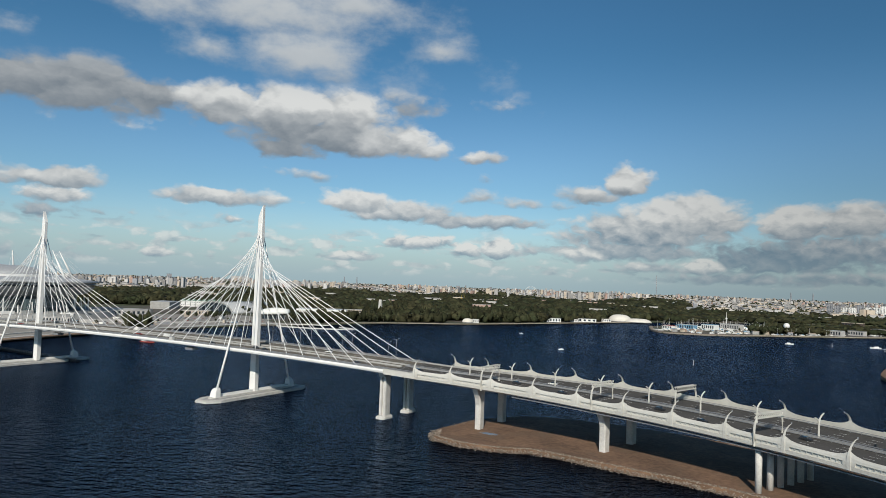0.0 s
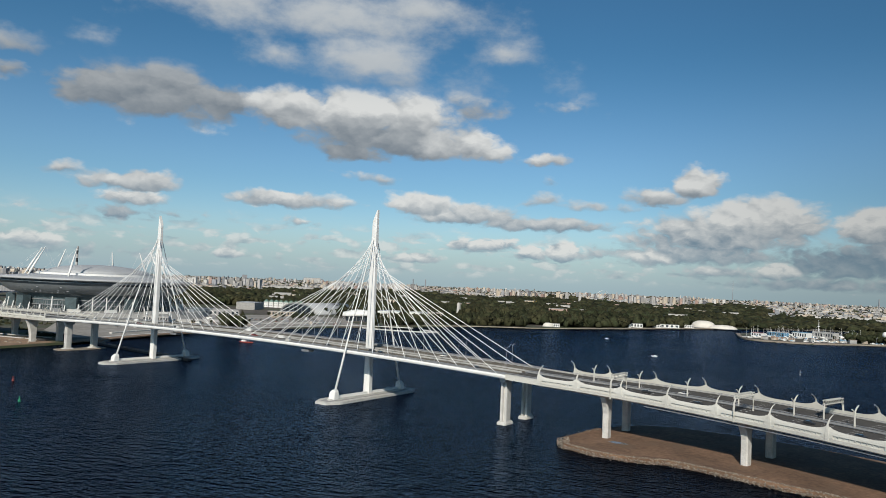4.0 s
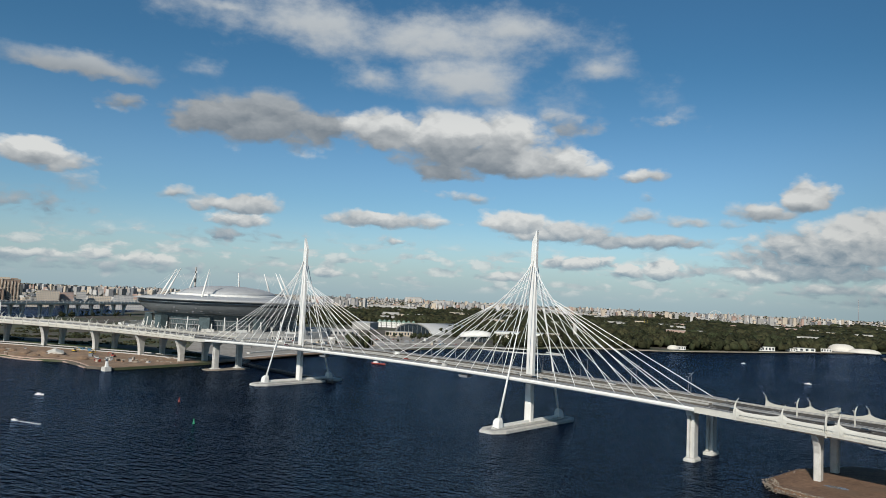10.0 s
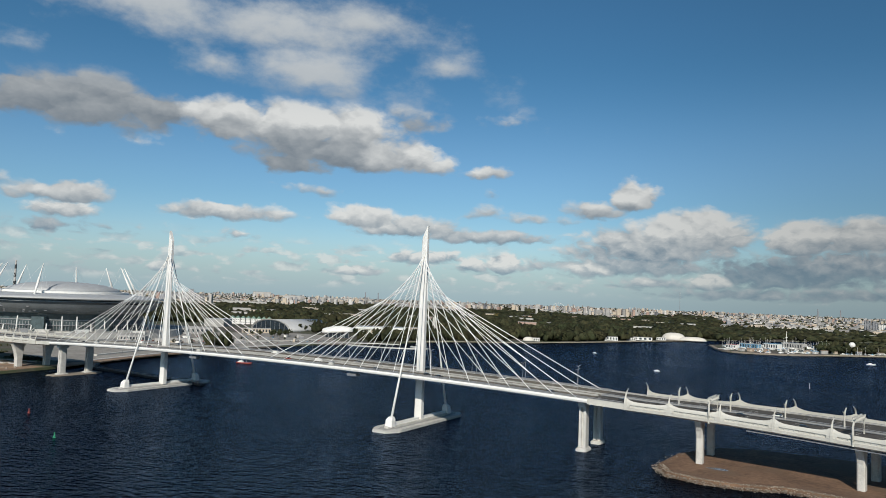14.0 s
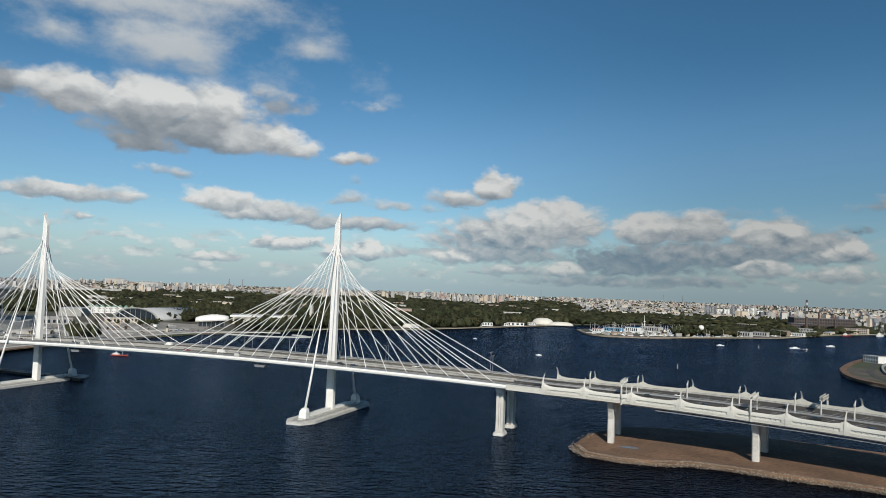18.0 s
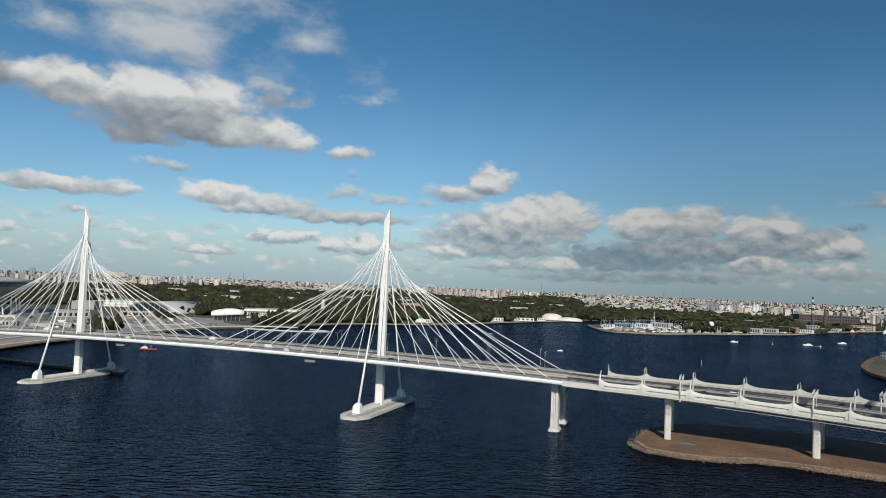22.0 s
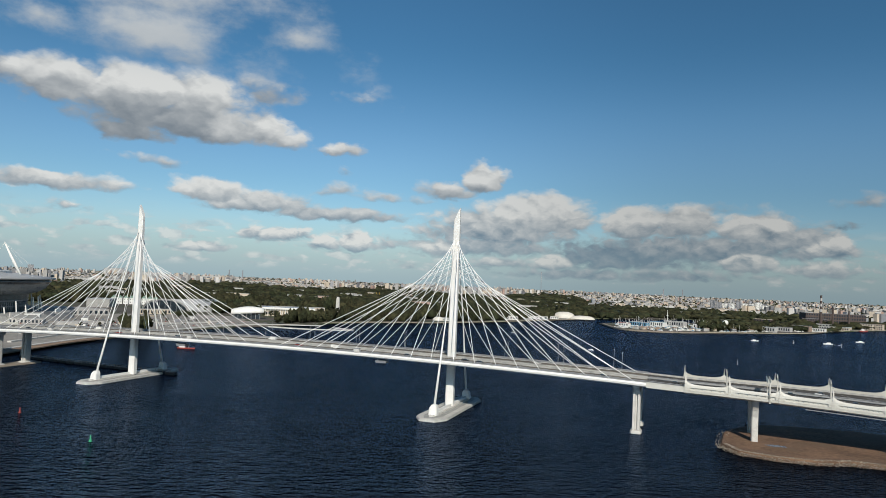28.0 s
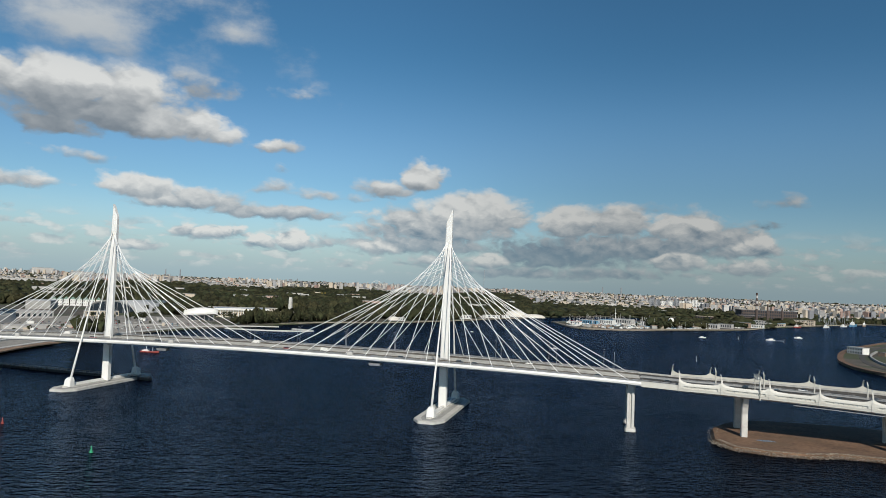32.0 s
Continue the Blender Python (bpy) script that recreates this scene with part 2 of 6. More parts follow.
shade = w.math("ADD", light, w.math("ADD", w.math("MULTIPLY", w.math("MULTIPLY", relief, w.math("MULTIPLY_ADD", light, 0.85, 0.22)), w.math("SUBTRACT", 1.0, w.math("MULTIPLY", veil, 0.8))), w.math("MULTIPLY", w.math("SUBTRACT", w.noise(flat.outputs[0], 0.8, 4.0, 0.55), 0.47), 0.2)), clamp=True)
body = w.mix(shade, w.mix(w.span(el, 2.0, 9.0), (1.75, 2.6, 3.4), (1.95, 2.25, 2.55)), (7.1, 7.15, 6.95))
body = w.mix(w.math("MULTIPLY", veil, 0.75), body, (4.9, 5.3, 5.6))
deep = w.mix(w.span(el, 8.0, 19.0), w.mix(w.span(el, 2.0, 8.0), (0.73, 0.86, 0.95), (0.57, 0.785, 0.885)), (0.34, 0.64, 0.75))
deep = w.mix(w.span(el, 24.0, 60.0), deep, (0.24, 0.44, 0.55))
tone = w.mix(1.0, sky.outputs[0], deep, "MULTIPLY")
# deeper blue away from the bright side
side_tone = w.math("SUBTRACT", 1.0, w.math("MULTIPLY", w.span(az, -26.0, 4.0, 0.0, 0.30), w.span(el, 6.0, 14.0, 1.0, 0.55)))
side = w.add("ShaderNodeCombineColor")
for socket in side.inputs:
    w.put(socket, side_tone)
tone = w.mix(1.0, tone, side.outputs[0], "MULTIPLY")
body = w.mix(1.0, body, side.outputs[0], "MULTIPLY")
misty = w.mix(w.span(el, 0.0, 5.0, 0.72, 0.0), tone, w.mix(1.0, (3.2, 4.5, 5.3), side.outputs[0], "MULTIPLY"))
clouded = w.mix(w.math("MULTIPLY", alpha, w.span(el, 0.0, 4.0, 0.7, 0.95)), misty, body)
ground_tone = w.mix(w.span(el, -1.4, -0.2, 1.0, 0.0), clouded, (0.9, 1.1, 1.1))
back = w.add("ShaderNodeBackground")
w.put(back.inputs[0], ground_tone)
back.inputs[1].default_value = 0.1
w.put(w.add("ShaderNodeOutputWorld").inputs[0], back.outputs[0])


# ---- materials ----
def material(name, colour, rough=0.6, metal=0.0, vary=0.12, scale=0.5, bump=0.0, fine=6.0, island=0.0, colour2=None, spec=0.5, patch=None):
    """A surface with variation at two scales, in metres."""
    m = bpy.data.materials.new(name)
    m.use_nodes = True
    n = Nodes(m.node_tree)
    shader = m.node_tree.nodes["Principled BSDF"]
    where = n.add("ShaderNodeTexCoord").outputs["Object"]
    big = n.noise(where, scale, 4.0, 0.6)
    small = n.noise(where, scale * fine, 4.0, 0.65)
    base = n.mix(n.span(big, 0.35, 0.65), colour, colour2 or tuple(c * (1 - vary) for c in colour))
    base = n.mix(n.span(small, 0.3, 0.7, 0.0, 1.0), base, n.mix(1.0, base, (1 - vary, 1 - vary, 1 - vary * 0.9), "MULTIPLY"))
    if island:
        rnd = n.add("ShaderNodeNewGeometry").outputs["Random Per Island"]
        k = n.span(rnd, 0.0, 1.0, 1 - island, 1 + island * 0.6, smooth=False)
        grey = n.add("ShaderNodeCombineColor")
        for s in grey.inputs:
            n.put(s, k)
        base = n.mix(1.0, base, grey.outputs[0], "MULTIPLY")
    if patch:
        base = n.mix(n.span(n.noise(where, patch[0], 6.0, 0.65), patch[1], patch[1] + 0.12), base, patch[2])
    n.put(shader.inputs["Base Color"], base)
    n.put(shader.inputs["Roughness"], n.span(small, 0.2, 0.8, max(rough - 0.1, 0.02), min(rough + 0.1, 1)))
    shader.inputs["Metallic"].default_value = metal
    shader.inputs["Specular IOR Level"].default_value = spec
    if bump:
        node = n.add("ShaderNodeBump")
        node.inputs["Strength"].default_value, node.inputs["Distance"].default_value = 0.6, bump
        n.put(node.inputs["Height"], small)
        n.put(shader.inputs["Normal"], node.outputs[0])
    return m


def water_material():
    m = bpy.data.materials.new("water")
    m.use_nodes = True
    n = Nodes(m.node_tree)
    shader = m.node_tree.nodes["Principled BSDF"]
    where = n.add("ShaderNodeTexCoord").outputs["Object"]
    turn = n.add("ShaderNodeMapping")
    turned = n.add("ShaderNodeMapping")
    turned.inputs["Rotation"].default_value = (0, 0, radians(-15))
    n.put(turned.inputs[0], where)
    turn.inputs["Scale"].default_value = (0.45, 1.0, 1.0)
    n.put(turn.inputs[0], turned.outputs[0])
    swell = n.noise(turn.outputs[0], 0.09, 3.0, 0.5)
    chop = n.noise(turn.outputs[0], 0.36, 2.0, 0.5)
    ripple = n.noise(turn.outputs[0], 1.1, 3.0, 0.6)
    height = n.math("ADD", n.math("MULTIPLY", swell, 0.8), n.math("ADD", n.math("MULTIPLY", chop, 1.25), n.math("MULTIPLY", ripple, 0.34)))
    gusts = n.noise(where, 0.006, 5.0, 0.6)
    node = n.add("ShaderNodeBump")
    n.put(node.inputs["Strength"], n.span(gusts, 0.35, 0.65, 0.75, 1.0))
    node.inputs["Distance"].default_value = 2.3
    n.put(node.inputs["Height"], height)
    deep = n.add("ShaderNodeBsdfDiffuse")
    n.put(deep.inputs["Color"], n.mix(gusts, (0.0010, 0.0012, 0.0022), (0.0012, 0.0020, 0.0046)))
    gloss = n.add("ShaderNodeBsdfGlossy")
    n.put(gloss.inputs["Color"], (0.46, 0.63, 0.92))
    n.put(gloss.inputs["Roughness"], n.span(gusts, 0.3, 0.7, 0.11, 0.16))
    n.put(gloss.inputs["Normal"], node.outputs[0])
    facing = n.add("ShaderNodeFresnel")
    facing.inputs["IOR"].default_value = 1.33
    n.put(facing.inputs["Normal"], node.outputs[0])
    mixed = n.add("ShaderNodeMixShader")
    n.put(mixed.inputs[0], n.math("MINIMUM", n.math("MULTIPLY", n.math("POWER", facing.outputs[0], 1.65), 1.1), 0.7))
    n.put(mixed.inputs[1], deep.outputs[0])
    n.put(mixed.inputs[2], gloss.outputs[0])
    m.node_tree.nodes.remove(shader)
    n.put(m.node_tree.nodes["Material Output"].inputs[0], mixed.outputs[0])
    return m


WATER = water_material()
WHITE = material("white_paint", (0.80, 0.80, 0.77), 0.45, vary=0.07, scale=0.15, fine=9)
WORN_ASPHALT = material("weathered_asphalt", (0.165, 0.146, 0.112), 0.9, vary=0.2, scale=0.08, fine=14)
BARRIER = material("off_white_panels", (0.58, 0.57, 0.515), 0.5, vary=0.10, scale=0.12, fine=10)
CABLE = material("white_cable_sheath", (0.82, 0.83, 0.82), 0.4, vary=0.05, scale=0.2)
CONCRETE = material("concrete", (0.62, 0.61, 0.57), 0.8, vary=0.16, scale=0.25, bump=0.02, fine=8)
DULL = material("grey_concrete", (0.40, 0.40, 0.38), 0.85, vary=0.2, scale=0.2, fine=8)
ASPHALT = material("asphalt", (0.075, 0.07, 0.062), 0.9, vary=0.2, scale=0.08, fine=14)
MARK = material("road_paint", (0.75, 0.75, 0.72), 0.7, vary=0.2, scale=0.4)
SHINGLE = material("pinkish_shingle", (0.50, 0.37, 0.30), 0.9, vary=0.2, scale=0.3)
STEEL = material("galvanised_steel", (0.36, 0.37, 0.38), 0.5, 0.5, vary=0.15, scale=0.6)
DARK = material("dark_metal", (0.035, 0.037, 0.04), 0.5, vary=0.2, scale=0.6)
GLASS = material("dark_glazing", (0.03, 0.045, 0.06), 0.12, vary=0.3, scale=0.2, spec=0.8)
SAND = material("red_brown_sand", (0.225, 0.132, 0.078), 0.95, vary=0.35, scale=0.05, bump=0.25, fine=9, patch=(0.035, 0.5, (0.14, 0.088, 0.056)))
SOIL = material("tan_soil", (0.34, 0.23, 0.15), 0.95, vary=0.3, scale=0.05, bump=0.25, fine=9, patch=(0.045, 0.52, (0.17, 0.125, 0.09)))
ROCK = material("rubble_stone", (0.33, 0.28, 0.22), 0.9, vary=0.25, scale=0.6, island=0.5)
LAND = material("city_ground", (0.13, 0.112, 0.088), 0.95, vary=0.35, scale=0.02, fine=6, patch=(0.009, 0.45, (0.055, 0.066, 0.03)))
CITY_LAND = material("built_up_ground", (0.085, 0.08, 0.068), 0.95, vary=0.3, scale=0.01, fine=6, patch=(0.006, 0.45, (0.03, 0.036, 0.02)))
GRASS = material("grass", (0.07, 0.095, 0.03), 0.95, vary=0.3, scale=0.03, fine=8)
LEAF = material("foliage", (0.036, 0.045, 0.022), 0.9, vary=0.4, scale=0.02, fine=14, island=0.55, colour2=(0.062, 0.060, 0.030), spec=0.1)
DARK_BRICK = material("dark_brick", (0.095, 0.07, 0.062), 0.85, vary=0.2, scale=0.05)
BARK = material("bark", (0.10, 0.08, 0.06), 0.9, vary=0.3, scale=1.0)
CITY_WHITE = material("pale_render", (0.52, 0.51, 0.49), 0.85, vary=0.18, scale=0.02, island=0.5)
CITY_PINK = material("pinkish_brick", (0.44, 0.31, 0.26), 0.85, vary=0.15, scale=0.02, island=0.3)
CITY_GREY = material("grey_panels", (0.30, 0.31, 0.33), 0.8, vary=0.2, scale=0.02, island=0.4)
BLUISH = material("blue_grey_glazing", (0.10, 0.14, 0.15), 0.3, vary=0.3, scale=0.2)
BROWN = material("brown_brick", (0.36, 0.265, 0.20), 0.85, vary=0.15, scale=0.05)
CREAM = material("cream_render", (0.58, 0.50, 0.40), 0.85, vary=0.12, scale=0.05)
ROOF = material("grey_roofing", (0.22, 0.22, 0.22), 0.8, vary=0.2, scale=0.05)
SILVER = material("silver_roof_sheet", (0.46, 0.475, 0.485), 0.6, 0.1, vary=0.1, scale=0.03)
RED = material("red_paint", (0.36, 0.06, 0.04), 0.5, vary=0.15, scale=0.5)
GREEN = material("green_paint", (0.03, 0.36, 0.16), 0.5, vary=0.1, scale=0.5)
BLUE = material("blue_paint", (0.12, 0.30, 0.46), 0.55, vary=0.15, scale=0.5)
YELLOW = material("yellow_paint", (0.62, 0.42, 0.05), 0.55, vary=0.15, scale=0.5)
FOAM = material("wake_foam", (0.75, 0.78, 0.80), 0.9, vary=0.2, scale=0.5)


# ---- mesh helpers ----
def mesh(name, verts, faces, mat, smooth=False):
    me = bpy.data.meshes.new(name)
    me.from_pydata([tuple(v) for v in verts], [], faces)
    me.materials.append(mat)
    me.update()
    if smooth:
        me.polygons.foreach_set("use_smooth", [True] * len(me.polygons))
    return me


class Shape:
    """Collects simple solids for one mesh."""

    def __init__(self):
        self.v, self.f = [], []

    def add(self, verts, faces):
        k = len(self.v)
        self.v += [tuple(p) for p in verts]
        self.f += [tuple(i + k for i in f) for f in faces]
        return self

    def box(self, x0, y0, z0, x1, y1, z1, m=None):
        pts = [(x, y, z) for z in (z0, z1) for x, y in ((x0, y0), (x1, y0), (x1, y1), (x0, y1))]
        if m is not None:
            pts = [m @ Vector(p) for p in pts]
        return self.add(pts, [(3, 2, 1, 0), (4, 5, 6, 7), (0, 1, 5, 4), (1, 2, 6, 5), (2, 3, 7, 6), (3, 0, 4, 7)])

    def loft(self, rings, cap=True, close=True):
        """Rings of the same number of points, joined one to the next."""
        n, faces = len(rings[0]), []
        for r in range(len(rings) - 1):
            for i in range(n if close else n - 1):
                j = (i + 1) % n
                faces.append((r * n + i, r * n + j, (r + 1) * n + j, (r + 1) * n + i))
        if cap:
            faces += [tuple(reversed(range(n))), tuple(range((len(rings) - 1) * n, len(rings) * n))]
        return self.add([p for ring in rings for p in ring], faces)

    def tube(self, a, b, r, r2=None, n=8):
        a, b = Vector(a), Vector(b)
        q = (b - a).to_track_quat("Z", "Y")
        return self.loft([[p + q @ Vector((k * math.cos(2 * math.pi * i / n), k * math.sin(2 * math.pi * i / n), 0)) for i in range(n)] for p, k in ((a, r), (b, r if r2 is None else r2))])

    def path(self, pts, radii, n=6):
        rings = []
        for i, p in enumerate(pts):
            d = Vector(pts[min(i + 1, len(pts) - 1)]) - Vector(pts[max(i - 1, 0)])
            q = d.to_track_quat("Z", "Y")
            rings.append([Vector(p) + q @ Vector((radii[i] * math.cos(2 * math.pi * k / n), radii[i] * math.sin(2 * math.pi * k / n), 0)) for k in range(n)])
        return self.loft(rings)

    def prism(self, pts, z0, z1):
        n = len(pts)
        return self.add([(x, y, z0) for x, y in pts] + [(x, y, z1) for x, y in pts], [tuple(reversed(range(n))), tuple(range(n, 2 * n))] + [(i, (i + 1) % n, (i + 1) % n + n, i + n) for i in range(n)])

    def data(self, name, mat, smooth=False):
        return mesh(name, self.v, self.f, mat, smooth)


def part(name, shape, mat, parent, label="", smooth=False, m=None):
    """One mesh object under a thing or a part."""
    data = shape if isinstance(shape, bpy.types.Mesh) else shape.data(name, mat, smooth)
    ob = new(name, data)
    ob.parent = parent
    if m is not None:
        ob.matrix_basis = m
    if label:
        ob["label"] = label
    return ob


def thing(name, label, category, group="", kind="", m=None, data=None):
    ob = new(name, data)
    if m is not None:
        ob.matrix_basis = m
    return tagged(ob, label, category, group, kind)


rng = random.Random(7)

# ---- water and land ----
sheet = Shape()
sheet.add([(-30000, -30000, 0), (30000, -30000, 0), (30000, 30000, 0), (-30000, 30000, 0)], [(0, 1, 2, 3)])
thing("water", "dark blue rippled sea bay", "water", kind="structure", data=sheet.data("water", WATER))


def land(name, pts, z, mat, label, rim=0.8):
    """A flat piece of land with a sloping bank."""
    n = len(pts)
    area = sum(pts[i][0] * pts[(i + 1) % n][1] - pts[(i + 1) % n][0] * pts[i][1] for i in range(n))
    if area < 0:
        pts = pts[::-1]
    outer = []
    for i in range(n):
        a, b, c = Vector(pts[i - 1]), Vector(pts[i]), Vector(pts[(i + 1) % n])
        d = ((b - a).normalized() + (c - b).normalized()).normalized()
        outer.append((b.x + d.y * rim * z, b.y - d.x * rim * z))
    bm = bmesh.new()
    top = [bm.verts.new((x, y, z)) for x, y in pts]
    low = [bm.verts.new((x, y, -1.0)) for x, y in outer]
    face = bm.faces.new(top)
    for i in range(n):
        j = (i + 1) % n
        bm.faces.new((low[i], low[j], top[j], top[i]))
    bmesh.ops.triangulate(bm, faces=[face])
    me = bpy.data.meshes.new(name)
    bm.to_mesh(me)
    bm.free()
    me.materials.append(mat)
    return thing(name, label, "ground", kind="structure", data=me)


WEST_SHORE = [(-278, 6), (-272, -27), (-264, -94), (-288, -107), (-344, -104), (-377, -128), (-427, -141), (-467, -158), (-478, -185), (-482, -260), (-700, -420), (-1000, -330), (-1090, -60), (-1180, 130), (-1330, 330), (-1750, 700), (-3500, 1300), (-9000, 3200)]
NORTH_SHORE = [(9000, 7200), (1200, 2780), (600, 2080), (250, 1700), (60, 1440), (28, 1330), (3, 1272), (-45, 1150), (-81, 1046), (-140, 900), (-178, 823), (-215, 780), (-260, 729), (-290, 650), (-300, 590), (-311, 531), (-345, 470), (-350, 380), (-335, 200), (-300, 60)]
land("ground_park_island", WEST_SHORE + [(-9000, 25000), (9000, 25000)] + NORTH_SHORE, 2.0, LAND, "flat wooded and built-up island and city ground")
land("ground_marina", [(92, 1190), (111, 1130), (135, 1040), (163, 992), (200, 988), (255, 1009), (306, 1062), (403, 1157), (515, 1275), (609, 1473), (771, 1722), (1000, 2050), (1300, 2260), (9000, 6000), (9000, 6700), (1300, 2560), (760, 1980), (420, 1640), (230, 1400), (125, 1260)], 1.8, LAND, "low marina headland with sand and trees")
land("ground_north_west", [(-1650, -700), (-1800, -200), (-1950, 50), (-2150, 400), (-2600, 850), (-9000, 2700), (-9000, -4000)], 2.0, LAND, "flat residential quarter ground")
land("ground_port", [(498, 561), (488, 500), (486, 450), (497, 400), (540, 330), (3000, -250), (3000, 1200), (760, 1060), (700, 1000), (598, 816), (538, 688)], 2.2, LAND, "flat port ground behind a curved embankment")
ISLET = [(273, -28), (280, -43), (296, -48), (314, -47), (330, -40), (347, -42), (374, -47), (400, -51), (425, -57), (470, -72), (560, -120), (620, -60), (560, 0), (480, 20), (419, 33), (380, 42), (347, 46), (310, 43), (294, 36), (285, 23), (276, 4)]
land("ground_islet", ISLET, 2.0, SAND, "bare red-brown sand spit with a rubble edge")

# ---- bridge line ----
RR, SR = 368.0, 278.0
# the west approach: length and turn (degrees, towards the south) of each stretch from x = -300
WEST = ((275.0, 32.0), (690.0, -92.0), (1200.0, 0.0))


def line(s):
    """Place and heading of the bridge's axis."""
    if s > SR:
        a = (s - SR) / RR
        return SR + RR * math.sin(a), -RR * (1 - math.cos(a)), -a
    if s >= -300:
        return s, 0.0, 0.0
    x, y, a, left_over = -300.0, 0.0, 0.0, -300.0 - s
    for length, turn in WEST:
        d, b = min(left_over, length), radians(turn) / length
        if b:
            x -= (math.sin(a + b * d) - math.sin(a)) / b
            y += (math.cos(a + b * d) - math.cos(a)) / b
        else:
            x, y = x - d * math.cos(a), y - d * math.sin(a)
        a += b * d
        left_over -= d
        if left_over <= 0:
            break
    return x, y, a


def low(s):
    """Height of the deck's underside."""
    k = abs(s)
    if k < 256:
        return 30.0 - 7.8e-5 * k * k
    if s > 0:
        return 24.888 - 0.022 * (k - 256)
    return 24.9 - 1.0 * min(1.0, (k - 256) / 80) + 3.6 * max(0.0, min(1.0, (k - 430) / 320)) ** 1.3


def bank(s):
    """Cross fall of the curved road."""
    return 0.04 * max(0.0, min(1.0, (s - 270) / 90))


def at(s, y, z):
    x0, y0, a = line(s)
    return Vector((x0 - y * math.sin(a), y0 + y * math.cos(a), low(s) + z + y * bank(s)))


def frame_at(s, y=0.0, z=0.0):
    return Matrix.Translation(at(s, y, z)) @ Matrix.Rotation(line(s)[2], 4, "Z")


def steps(s0, s1, d):
    n = max(1, math.ceil(abs(s1 - s0) / d))
    return [s0 + (s1 - s0) * i / n for i in range(n + 1)]


def sweep(profile, s0, s1, d=8.0):
    return Shape().loft([[at(s, y, z) for y, z in profile] for s in steps(s0, s1, d)])


ROAD = 2.5
HALF = 23.0


def mirror(profile):
    return [(-y, z) for y, z in reversed(profile)]


bridge = thing("cable_stayed_bridge", "white cable-stayed road bridge over dark water", "bridge")
DECK = [(-HALF + 0.6, 0.5), (-12, -0.4), (12, -0.4), (HALF - 0.6, 0.5), (HALF - 0.6, ROAD), (-HALF + 0.6, ROAD)]
part("deck", sweep(DECK, -235, 235), WORN_ASPHALT, bridge, "grey asphalt deck")
EDGE = [(-HALF - 0.2, 0.95), (-HALF + 0.6, 0.45), (-HALF + 0.6, ROAD + 0.12), (-HALF - 0.1, ROAD + 0.4), (-HALF - 0.5, 1.9)]
part("edge_beam", sweep(EDGE, -235, 235), WHITE, bridge, "white edge beam")
part("edge_beam", sweep(mirror(EDGE), -235, 235), WHITE, bridge, "white edge beam")
for side in (-1, 1):
    part("median", sweep([(side * 4.2 - 0.2, ROAD), (side * 4.2 + 0.2, ROAD), (side * 4.2 + 0.15, ROAD + 0.9), (side * 4.2 - 0.15, ROAD + 0.9)], -235, 235), DULL, bridge, "pale concrete barrier")


def ring(x, y, z, a, b, cut=0.25):
    """An eight-cornered section."""
    ca, cb = a * cut, b * cut
    return [(x + px, y + py, z) for px, py in ((-a + ca, -b), (a - ca, -b), (a, -b + cb), (a, b - cb), (a - ca, b), (-a + ca, b), (-a, b - cb), (-a, -b + cb))]


